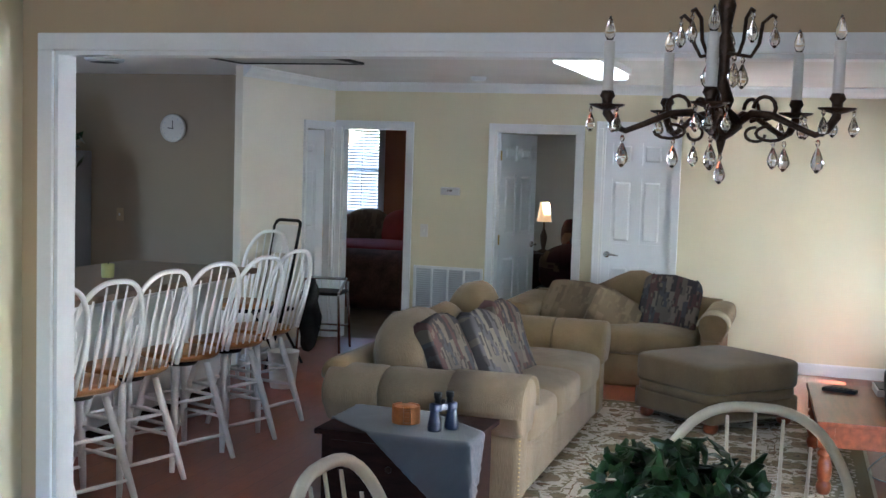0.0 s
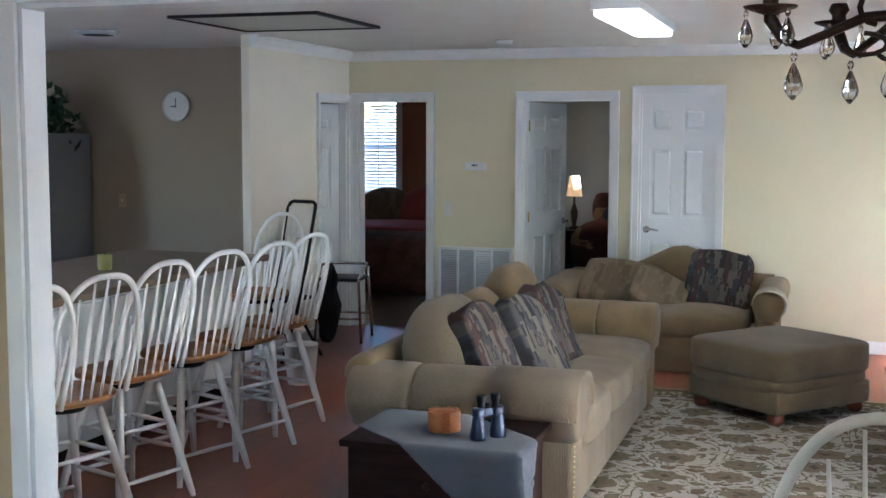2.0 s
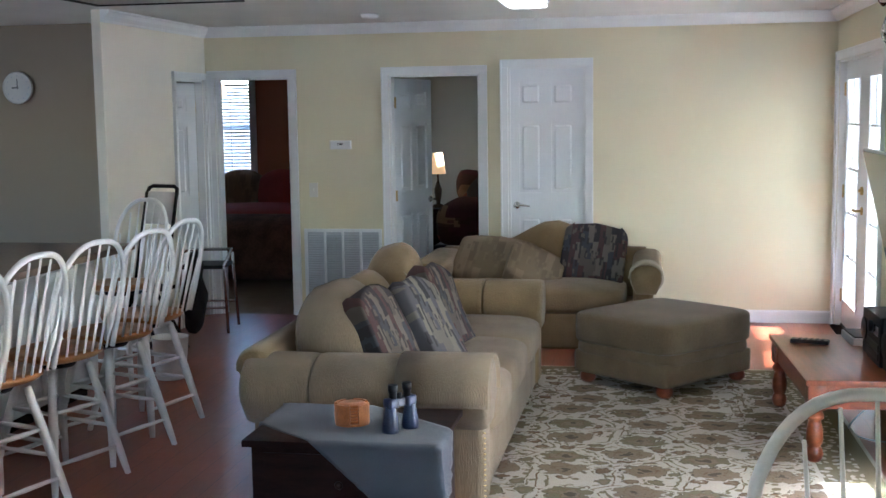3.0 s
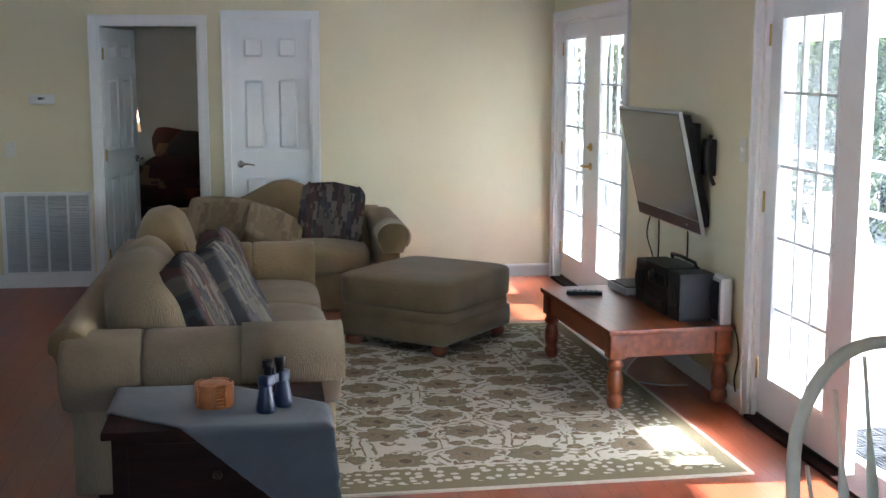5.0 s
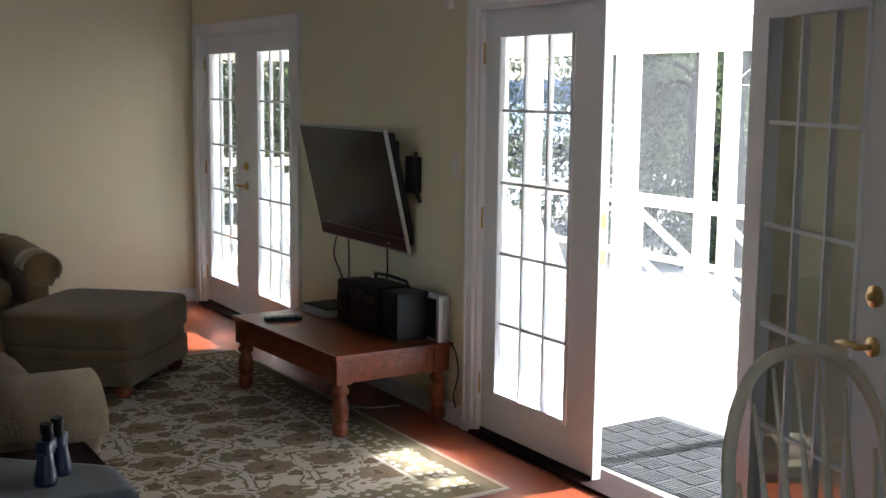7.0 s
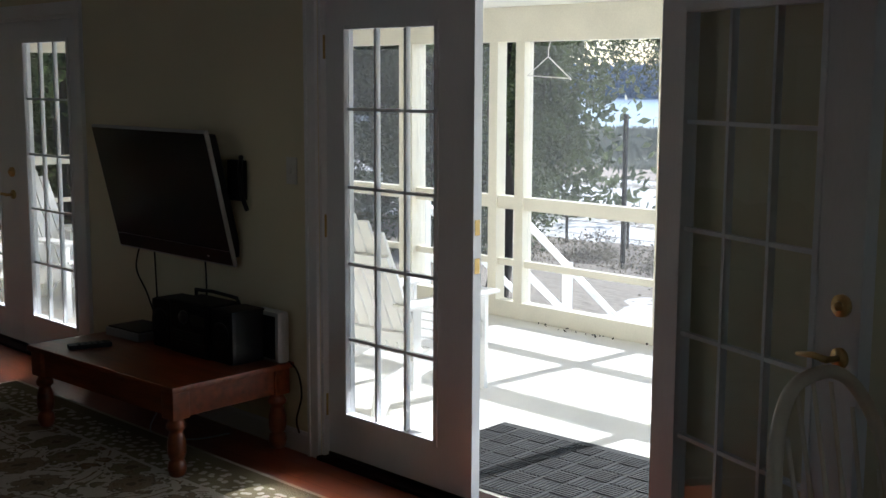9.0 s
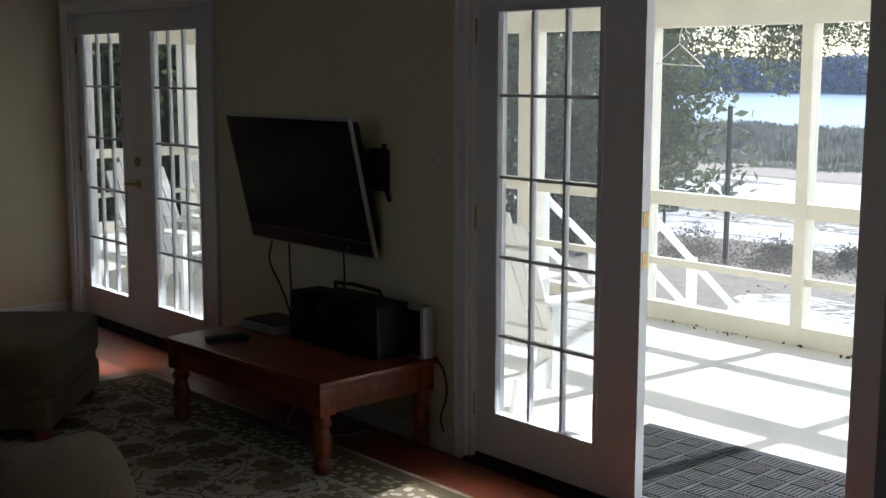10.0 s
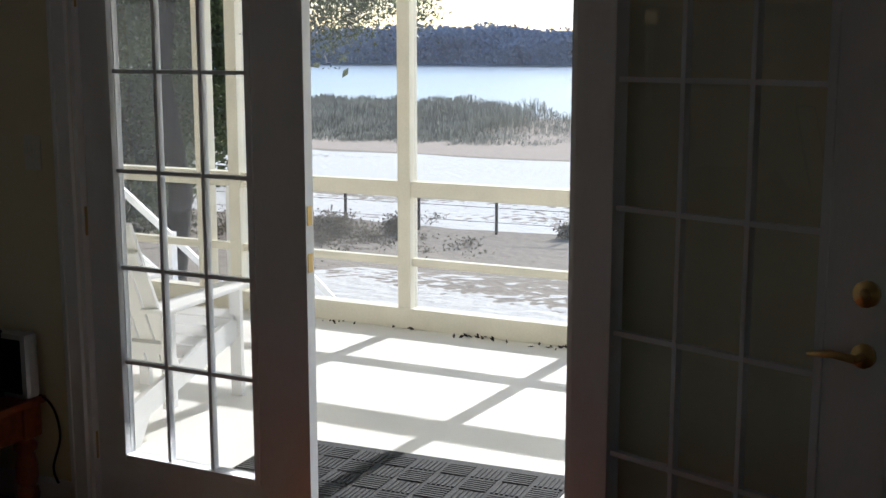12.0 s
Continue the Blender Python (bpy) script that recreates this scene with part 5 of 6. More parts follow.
bm = bmesh.new()
lathe(bm, [(0.01, 1.98), (0.06, 2.0), (0.08, 2.06), (0.05, 2.13)], 14)
part("globe", bm, FANGLOW, fan, "lit glass globe", True)
for k in range(5):
    ob = part("blade", boxes((0.09, 0.55, -0.06, 0.06, 2.20, 2.21), bev=0.003), CHERRY, fan)
    ob.matrix_basis = pose(0, 0, 0, 0, 0, 72 * k + 20)

bed2 = thing("bed", pose(0, 0, 0), "bed heaped with a dark striped blanket in the guest room", "bed")
bm = bmesh.new()
box(bm, -3.42, -2.68, 1.35, 2.9, 0.0, 0.45, bev=0.03)
part("mattress_base", bm, BLACKCLOTH, bed2, "black bed skirt", True)
bm = bmesh.new()
cushion(bm, (0.86, 1.7, 0.42), (-3.02, 2.1, 0.62), 4, 0.25, 40, 16)
part("striped_blanket", bm, BLANKET, bed2, "dark red and brown striped blanket", True)
for x, y, z, rz, mt in ((-3.06, 2.2, 0.92, 20, BLANKET), (-2.90, 2.0, 0.89, -20, BLACKCLOTH)):
    bm = bmesh.new()
    cushion(bm, (0.56, 0.17, 0.36), power=5, puff=0.4)
    solid("bed_pillow", bm, mt, "dark pillow heaped on the guest bed", "pillow", pose(x, y, z, -55, 14, rz), "bed pillows", smooth=True)
ns = thing("nightstand", pose(-3.5, 2.05, 0), "dark wooden nightstand under a lit lamp", "nightstand")
part("body", boxes((-0.16, 0.14, -0.2, 0.2, 0.05, 0.72), bev=0.006), DARKWOOD, ns)
part("tabletop", boxes((-0.18, 0.16, -0.22, 0.22, 0.72, 0.75), bev=0.006), DARKWOOD, ns)
lamp = thing("table_lamp", pose(-3.5, 2.05, 0.75), "lit table lamp with a warm cream shade", "lamp")
bm = bmesh.new()
lathe(bm, [(0.06, 0), (0.065, 0.02), (0.02, 0.04), (0.035, 0.12), (0.04, 0.18), (0.012, 0.26), (0.01, 0.36)], 14)
part("lamp_base", bm, BRONZE, lamp, "dark turned base", True)
bm = bmesh.new()
lathe(bm, [(0.080, 0.335), (0.050, 0.54)], 20)
part("shade", bm, SHADE, lamp, "glowing cream shade", True)

# ---------------------------------------------------------------- things on the walls and ceiling
gr = thing("return_air_grille", pose(-0.008, 0, -0.01), "white return-air grille low in the wall between two doors", "air grille")
part("frame", boxes((-4.262, -4.235, -0.016, -0.001, 0.102, 0.745), (-3.62, -3.593, -0.016, -0.001, 0.102, 0.745), (-4.235, -3.62, -0.016, -0.001, 0.718, 0.745), (-4.235, -3.62, -0.016, -0.001, 0.102, 0.13), bev=0.003), TRIM, gr)
part("backing", boxes((-4.235, -3.62, -0.004, -0.001, 0.13, 0.718)), GRILLE, gr)
for k in range(1, 4):
    x = -4.235 + 0.615 * k / 4
    part("mullion", boxes((x - 0.009, x + 0.009, -0.019, -0.004, 0.13, 0.718)), TRIM, gr)
for k in range(29):
    ob = part("louver", boxes((-4.235, -3.62, -0.008, 0.008, -0.001, 0.001)), GRILLE, gr)
    ob.matrix_basis = pose(0, -0.008, 0.142 + 0.0198 * k, 40)
th = thing("thermostat", pose(-3.932, -0.001, 1.435), "small beige wall thermostat", "thermostat")
part("body", boxes((-0.085, 0.085, -0.030, 0, -0.032, 0.032), bev=0.006), TRIM, th)
part("back_plate", boxes((-0.10, 0.09, -0.010, 0.0008, -0.040, 0.036), bev=0.003), WHITEP, th)
part("display", boxes((-0.03, 0.02, -0.030, -0.0285, -0.004, 0.014)), DARKP, th)
# the kitchen plate is coloured tan for the dim light on it
for name, m, lab in (("light_switch", pose(-4.18, -0.001, 1.06), "cream light switch plate beside a bedroom door"), ("light_switch", pose(-0.001, -3.885, 1.28, 0, 0, -90), "cream double switch plate beside the glazed door"), ("light_switch", pose(-6.9, -0.801, 1.12), "taupe-lit switch plate on the kitchen wall")):
    s = thing(name, m, lab, "light switch")
    part("plate", boxes((-0.037, 0.037, -0.006, 0, -0.06, 0.06), bev=0.002), WALL_SHADED if "taupe" in lab else WHITEP, s)
    part("toggle", boxes((-0.005, 0.005, -0.018, -0.0065, -0.012, 0.012), bev=0.001), WHITEP, s)
sen = thing("door_sensor", pose(-0.001, -3.82, 2.08), "small white alarm sensor high on the wall", "sensor")
part("case", boxes((-0.03, 0, -0.022, 0.022, -0.045, 0.045), bev=0.006), WHITEP, sen)
clk = thing("wall_clock", pose(-6.35, -0.802, 1.93, 90), "round white wall clock on the kitchen wall", "clock")
bm = bmesh.new()
lathe(bm, [(0.12, 0.0), (0.128, 0.008), (0.128, 0.022), (0.115, 0.028), (0.112, 0.018)], 32)
part("rim", bm, WHITEP, clk, "", True)
bm = bmesh.new()
lathe(bm, [(0.112, 0.012), (0.112, 0.019)], 32)
part("dial", bm, WHITEP, clk)
part("hour_hand", boxes((-0.05, 0.005, -0.004, 0.004, 0.020, 0.022)), BLACKP, clk)
part("minute_hand", boxes((-0.003, 0.003, -0.01, 0.07, 0.0225, 0.024)), BLACKP, clk)
for k in range(12):
    a = 2 * math.pi * k / 12
    part("hour_mark", boxes((0.095 * math.cos(a) - 0.004, 0.095 * math.cos(a) + 0.004, 0.095 * math.sin(a) - 0.004, 0.095 * math.sin(a) + 0.004, 0.0195, 0.0205)), GRILLE, clk)

lite = thing("ceiling_light", pose(0, 0, 0), "lit rectangular fluorescent ceiling light", "ceiling light")
part("housing", boxes((-2.30, -2.03, -3.40, -1.92, H - 0.05, H - 0.001), bev=0.006), TRIM, lite)
part("diffuser", boxes((-2.285, -2.045, -3.385, -1.935, H - 0.085, H - 0.05), bev=0.02), TUBE, lite, "glowing acrylic diffuser")
hat = thing("attic_hatch", pose(0, 0, 0), "attic hatch panel framed by a dark gap in the ceiling", "hatch")
# black strips stand in for the shaded gap round the hatch
part("hatch_gap_shade", boxes((-4.93, -3.93, -3.31, -3.28, H - 0.02, H - 0.001), (-4.93, -3.93, -2.31, -2.28, H - 0.02, H - 0.001), (-4.93, -4.90, -3.28, -2.31, H - 0.02, H - 0.001), (-3.96, -3.93, -3.28, -2.31, H - 0.02, H - 0.001)), BLACKP, hat, "black strips for the shadow gap")
part("panel", boxes((-4.90, -3.96, -3.28, -2.31, H - 0.012, H - 0.001)), WALL_GREY, hat)
vent = thing("ceiling_vent", pose(-6.0, -2.45, H), "round dark ceiling vent in the kitchen", "vent")
bm = bmesh.new()
lathe(bm, [(0.06, -0.03), (0.14, -0.022), (0.155, -0.001)], 24)
part("rim", bm, GRILLE, vent, "", True)
bm = bmesh.new()
lathe(bm, [(0.05, -0.034), (0.11, -0.03)], 24)
part("baffle", bm, DARKP, vent, "", True)
sm = thing("smoke_detector", pose(-3.45, -0.9, H), "round white smoke detector on the ceiling", "smoke detector")
bm = bmesh.new()
lathe(bm, [(0.04, -0.034), (0.062, -0.028), (0.068, -0.001)], 20)
part("body", bm, TRIM, sm, "", True)


# ---------------------------------------------------------------- kitchen bar and stools
bar = thing("breakfast_bar", pose(0, 0, 0), "white panelled breakfast bar with a tan laminate top", "counter", kind="structure")
part("body", boxes((-5.30, -4.72, SW1 + 0.002, -2.92, 0.09, 0.88)), TRIM, bar)
part("toe_kick", boxes((-5.26, -4.78, SW1 + 0.002, -2.96, 0, 0.09)), DARKWOOD, bar)
for k in range(5):
    y0 = SW1 + 0.06 + k * 0.69
    part("panel", boxes((-4.722, -4.706, y0, y0 + 0.60, 0.16, 0.82), bev=0.006), TRIM, bar)
part("countertop", boxes((-5.55, -4.50, SW1 + 0.002, -2.80, 0.88, 0.92), bev=0.01), COUNTER, bar, "tan laminate top")
cnd = thing("candle", pose(-5.0, -3.92, 0.92), "squat lime-green candle in a glass on the bar", "candle")
bm = bmesh.new()
lathe(bm, [(0.036, 0.0), (0.04, 0.01), (0.042, 0.085), (0.036, 0.088), (0.034, 0.078)], 20)
part("wax", bm, CANDLEG, cnd, "", True)
bm = bmesh.new()
tube(bm, [(0, 0, 0.07), (0.003, 0, 0.1)], 0.002, 5)
part("wick", bm, BLACKP, cnd)


def windsor_back(parent, mat, w, h, z0, y0, lean, spindles, arrow=True, r=0.013):
    """A bent hoop with tapered spindles; leans to -y by lean degrees."""
    s, c = math.sin(radians(lean)), math.cos(radians(lean))

    def at(x, v):
        return (x, y0 - v * s - 0.03 * (1 - (2 * x / w) ** 2), z0 + v * c)

    loop = []
    for i in range(33):
        a = math.pi * i / 32
        loop.append(at(-w / 2 * math.copysign(abs(math.cos(a)) ** 0.72, math.cos(a)) * (0.82 + 0.18 * min(1, math.sin(a) * 1.6)), h * math.sin(a) ** 0.85))
    bm = bmesh.new()
    tube(bm, loop, r, 10)
    part("hoop", bm, mat, parent, "", True)
    for k in range(spindles):
        f = (k + 0.5) / spindles * 2 - 1
        xb, xt = f * w * 0.37, f * w * 0.44
        top = h * (1 - abs(f) ** 2.6 * 0.62) - r
        prof = [(0, 0.006), (0.22, 0.007), (0.36, 0.0075), (0.5, 0.006), (1, 0.005)]
        bm = bmesh.new()
        p0, p1 = Vector(at(xb, 0.0)), Vector(at(xt, top))
        if arrow:
            rows = []
            for g, hw in ((0, 0.006), (0.18, 0.007), (0.30, 0.011), (0.46, 0.016), (0.56, 0.013), (0.66, 0.006), (1, 0.005)):
                p = p0.lerp(p1, g)
                rows.append([p + Vector((hw * math.cos(q), 0.0055 * math.sin(q), 0)) for q in (2 * math.pi * j / 8 for j in range(8))])
            rings(bm, rows)
        else:
            turned(bm, p0, p1, prof, 8)
        part("spindle", bm, mat, parent, "", True)


def seat_saddle(bm, rx, ry, z, t):
    """A thick rounded saddle seat, a little dished."""
    rows = []
    for zz, k in ((z, 0.86), (z + t * 0.35, 0.97), (z + t * 0.7, 1.0), (z + t, 0.96), (z + t - 0.006, 0.7), (z + t - 0.012, 0.3)):
        rows.append([(k * rx * math.copysign(abs(math.cos(a)) ** 0.8, math.cos(a)), k * ry * math.copysign(abs(math.sin(a)) ** 0.8, math.sin(a)), zz) for a in (2 * math.pi * i / 28 for i in range(28))])
    rings(bm, rows)


def bar_stool(m, label):
    s = thing("bar_stool", m, label, "bar stool", "stools along the bar")
    bm = bmesh.new()
    seat_saddle(bm, 0.215, 0.20, 0.585, 0.042)
    part("seat", bm, PINE, s, "honey-coloured wooden seat", True)
    bm = bmesh.new()
    lathe(bm, [(0.09, 0.545), (0.10, 0.56), (0.10, 0.582)], 16)
    part("swivel_plate", bm, BLACKP, s, "black swivel plate", True)
    feet = [(-0.222, -0.21), (0.222, -0.21), (0.222, 0.21), (-0.222, 0.21)]
    tops = [(-0.11, -0.10), (0.11, -0.10), (0.11, 0.10), (-0.11, 0.10)]
    for (fx, fy), (tx, ty) in zip(feet, tops):
        bm = bmesh.new()
        turned(bm, (fx, fy, 0), (tx, ty, 0.55), [(0, 0.014), (0.15, 0.018), (0.5, 0.022), (0.8, 0.02), (1, 0.017)], 10)
        part("leg", bm, CHAIRW, s, "", True)
    for lv in (0.14, 0.24, 0.36):
        f = lv / 0.55
        for i in range(4):
            if (lv == 0.24) == (i % 2 == 0) and lv != 0.36:
                continue
            a, b = i, (i + 1) % 4
            pa = (feet[a][0] + (tops[a][0] - feet[a][0]) * f, feet[a][1] + (tops[a][1] - feet[a][1]) * f, lv)
            pb = (feet[b][0] + (tops[b][0] - feet[b][0]) * f, feet[b][1] + (tops[b][1] - feet[b][1]) * f, lv)
            bm = bmesh.new()
            turned(bm, pa, pb, [(0, 0.008), (0.5, 0.012), (1, 0.008)], 8)
            part("rung", bm, CHAIRW, s, "", True)
    windsor_back(s, CHAIRW, 0.465, 0.535, 0.62, -0.165, 15, 7)
    return s


first = bar_stool(pose(-4.11, -6.03, 0, 0, 0, 72), "white hoop-back bar stool with a honey-wood seat")
for y, x, rz in ((-5.62, -4.08, 71), (-5.10, -4.12, 74), (-4.58, -4.10, 70), (-4.09, -4.07, 72), (-3.57, -4.12, 76)):
    copy_thing(first, pose(x, y, 0, 0, 0, rz))
end_stool = copy_thing(first, pose(-4.78, -2.45, 0, 0, 0, 168))
end_stool["label"] = "white hoop-back bar stool at the end of the bar"

fridge = thing("refrigerator", pose(0.02, 0, 0), "grey top-freezer refrigerator in a dark kitchen corner", "refrigerator")
part("body", boxes((-7.95, -7.21, -1.50, -0.83, 0.02, 1.70), bev=0.012), STEEL, fridge)
part("freezer_door", boxes((-7.94, -7.22, -1.56, -1.503, 1.11, 1.69), bev=0.012), STEEL, fridge)
part("fridge_door", boxes((-7.94, -7.22, -1.56, -1.503, 0.06, 1.09), bev=0.012), STEEL, fridge)
for z0, z1 in ((0.7, 1.05), (1.15, 1.4)):
    part("handle", boxes((-7.90, -7.87, -1.60, -1.561, z0, z1), bev=0.006), STEEL, fridge)
pl = thing("house_plant", pose(-7.45, -1.18, 1.70), "dark leafy plant on top of the refrigerator", "plant")
bm = bmesh.new()
lathe(bm, [(0.07, 0), (0.09, 0.12), (0.1, 0.13), (0.085, 0.12)], 16)
part("pot", bm, POTM, pl, "", True)
leafy("foliage", [(0, 0, 0.2), (0.12, 0, 0.22), (-0.12, 0.05, 0.25), (0.0, -0.1, 0.3), (0.2, 0.0, 0.1)], 0.05, 71, IVY, 350, (0.07, 0.07, 0.08), pl)

# by the wing wall: framed chair, jacket, metal stool and bin
ch = thing("folding_chair", pose(-4.94, -1.62, 0, 0, 0, 162), "black tubular chair with a pale back panel", "chair")
for x in (-0.14, 0.14):
    bm = bmesh.new()
    tube(bm, [(x, 0.22, 0), (x, 0.0, 0.5), (x, -0.16, 1.14)], 0.013, 8)
    tube(bm, [(x, -0.22, 0), (x, 0.1, 0.45)], 0.012, 8)
    part("side_frame", bm, BLACKP, ch, "", True)
bm = bmesh.new()
tube(bm, [(-0.14, -0.16, 1.13), (-0.13, -0.175, 1.17), (-0.10, -0.18, 1.185), (0.10, -0.18, 1.185), (0.13, -0.175, 1.17), (0.14, -0.16, 1.13)], 0.014, 8)
part("top_rail", bm, BLACKP, ch, "", True)
ob = part("back_panel", boxes((-0.125, 0.125, -0.006, 0.006, -0.12, 0.12), bev=0.004), CHAIRW, ch, "pale back panel")
ob.matrix_basis = pose(0, -0.135, 1.03, 14)
part("seat", boxes((-0.14, 0.14, -0.14, 0.2, 0.45, 0.475), bev=0.01), BLACKP, ch)
bm = bmesh.new()
cushion(bm, (0.15, 0.28, 0.48), (0, 0, 0), 2.6, 0.3, 24, 20)
for v in bm.verts:
    v.co += Vector((0.05 * noise.noise(v.co * 7), 0.05 * noise.noise(v.co * 6 + Vector((3, 1, 0))), 0))
    v.co.x *= 1.0 + 0.5 * max(0, -v.co.z)
solid("jacket", bm, BLACKCLOTH, "black jacket hanging off the chair beside the bar", "jacket", pose(-4.70, -1.40, 0.40, 0, 4, 20), smooth=True)
ms = thing("metal_stool", pose(-4.86, -0.72, 0, 0, 0, 8), "low chrome stool with a dark seat and a back rail", "stool")
part("seat", boxes((-0.17, 0.17, -0.17, 0.17, 0.50, 0.53), bev=0.012), BLACKP, ms, "dark padded seat")
for x in (-0.17, 0.17):
    for y in (-0.17, 0.17):
        bm = bmesh.new()
        tube(bm, [(x * 1.15, y * 1.15, 0), (x, y, 0.50), (x, y, 0.60 if y > 0 else 0.52)], 0.012, 8)
        part("leg", bm, CHROME, ms, "", True)
bm = bmesh.new()
tube(bm, [(-0.17, -0.17, 0.52), (-0.19, 0.0, 0.62), (-0.17, 0.17, 0.62), (0.17, 0.17, 0.62), (0.19, 0, 0.62), (0.17, -0.17, 0.52)], 0.013, 8)
part("back_rail", bm, CHROME, ms, "", True)
for y in (-0.18, 0.18):
    bm = bmesh.new()
    tube(bm, [(-0.18, y, 0.2), (0.18, y, 0.2)], 0.009, 8)
    part("rung", bm, CHROME, ms, "", True)
bm = bmesh.new()
lathe(bm, [(0.09, 0), (0.095, 0.01), (0.118, 0.27), (0.124, 0.275), (0.114, 0.272), (0.09, 0.02)], 20)
solid("waste_bin", bm, WHITEP, "off-white plastic waste bin by the bar end", "bin", pose(-4.45, -2.45, 0), smooth=True)


# ---------------------------------------------------------------- dining room
def dining_chair(m, label):
    s = thing("dining_chair", m, label, "chair", "dining chairs")
    bm = bmesh.new()
    seat_saddle(bm, 0.255, 0.23, 0.42, 0.042)
    part("seat", bm, PINE, s, "honey-coloured wooden seat", True)
    feet = [(-0.21, -0.21), (0.21, -0.21), (0.21, 0.2), (-0.21, 0.2)]
    tops = [(-0.14, -0.13), (0.14, -0.13), (0.14, 0.13), (-0.14, 0.13)]
    for (fx, fy), (tx, ty) in zip(feet, tops):
        bm = bmesh.new()
        turned(bm, (fx, fy, 0), (tx, ty, 0.43), [(0, 0.013), (0.2, 0.02), (0.3, 0.014), (0.4, 0.021), (0.8, 0.02), (1, 0.016)], 10)
        part("leg", bm, IVORYCH, s, "", True)
    for x in (-1, 1):
        bm = bmesh.new()
        turned(bm, (x * 0.18, -0.175, 0.18), (x * 0.18, 0.17, 0.18), [(0, 0.009), (0.5, 0.014), (1, 0.009)], 8)
        part("stretcher", bm, IVORYCH, s, "", True)
    bm = bmesh.new()
    turned(bm, (-0.18, 0, 0.18), (0.18, 0, 0.18), [(0, 0.009), (0.5, 0.014), (1, 0.009)], 8)
    part("stretcher", bm, IVORYCH, s, "", True)
    windsor_back(s, IVORYCH, 0.64, 0.60, 0.455, -0.19, 10, 7, True, 0.016)
    return s


dc = dining_chair(pose(-0.85, -7.20, 0, 0, 0, 183), "ivory hoop-back dining chair with arrow spindles, at the table")
copy_thing(dc, pose(-1.45, -8.02, 0, 0, 0, -93))
dt = thing("dining_table", pose(-0.86, -8.22, 0), "round wooden dining table under a chandelier", "table")
bm = bmesh.new()
lathe(bm, [(0.50, 0.715), (0.545, 0.72), (0.55, 0.735), (0.54, 0.75)], 40)
part("tabletop", bm, PINE, dt, "", True)
bm = bmesh.new()
lathe(bm, [(0.08, 0.12), (0.06, 0.2), (0.09, 0.32), (0.05, 0.5), (0.1, 0.68), (0.2, 0.715)], 20)
part("pedestal", bm, IVORYCH, dt, "", True)
for k in range(4):
    bm = bmesh.new()
    a = math.pi / 4 + k * math.pi / 2
    tube(bm, [(0.05 * math.cos(a), 0.05 * math.sin(a), 0.2), (0.2 * math.cos(a), 0.2 * math.sin(a), 0.12), (0.38 * math.cos(a), 0.38 * math.sin(a), 0.025)], [0.035, 0.03, 0.022], 8)
    part("foot", bm, IVORYCH, dt, "", True)
iv = thing("ivy_plant", pose(-0.945, -8.22, 0.75), "dark green ivy spilling from a basket on the dining table", "plant")
bm = bmesh.new()
lathe(bm, [(0.08, 0), (0.11, 0.06), (0.12, 0.14), (0.11, 0.15), (0.1, 0.13)], 20)
part("basket", bm, POTM, iv, "woven basket", True)


def ivy(parent, seed, count):
    """Lobed leaves on short trailing stems, in one mesh."""
    rng = random.Random(seed)
    bm = bmesh.new()
    lobes = [(0, -0.5), (0.45, -0.45), (0.5, 0.0), (0.28, 0.1), (0.12, 0.75), (-0.12, 0.75), (-0.28, 0.1), (-0.5, 0.0), (-0.45, -0.45)]
    for k in range(count):
        a, r = rng.uniform(0, 2 * math.pi), 0.17 * math.sqrt(rng.random())
        c = Vector((r * math.cos(a), r * math.sin(a), 0.16 + 0.34 * rng.random() ** 0.6 * (1 - r * 1.2)))
        s = rng.uniform(0.03, 0.055)
        rot = Euler((rng.uniform(-0.9, 0.9) + 0.5, rng.uniform(-0.8, 0.8), rng.uniform(0, 6.28))).to_matrix()
        hub = bm.verts.new(c + rot @ Vector((0, 0, s * 0.15)))
        vs = [bm.verts.new(c + rot @ Vector((x * s, y * s, -0.12 * s * abs(x)))) for x, y in lobes]
        for i in range(len(vs)):
            bm.faces.new((hub, vs[i], vs[(i + 1) % len(vs)]))
    ob = part("foliage", bm, IVY, parent)
    return ob


ivy(iv, 5, 330)

# chandelier
CX, CY = -0.912, -8.12
chd = thing("chandelier", pose(CX, CY, -0.016, 0, 0, 0), "aged bronze five-arm chandelier with candle sleeves and crystal drops", "chandelier")
bm = bmesh.new()
lathe(bm, [(0.003, 1.795), (0.008, 1.815), (0.010, 1.825), (0.022, 1.832), (0.040, 1.848), (0.036, 1.868), (0.016, 1.885), (0.022, 1.90), (0.012, 1.93), (0.010, 1.98), (0.02, 1.995), (0.008, 2.03), (0.018, 2.08), (0.007, 2.12), (0.006, 2.404), (0.05, 2.414), (0.055, 2.442)], 14)
part("stem", bm, BRONZE, chd, "", True)


def drop(parent, x, y, z, s):
    bm = bmesh.new()
    lathe(bm, [(0.002, -0.002), (0.0065 * s, 0.006 * s), (0.002, 0.014 * s)], 6, (x, y, z - 0.014 * s))
    lathe(bm, [(0.002, -0.062 * s), (0.014 * s, -0.048 * s), (0.016 * s, -0.038 * s), (0.011 * s, -0.022 * s), (0.002, -0.002)], 7, (x, y, z - 0.016 * s))
    part("crystal_drop", bm, CRYSTAL, parent, "clear cut-crystal drop")


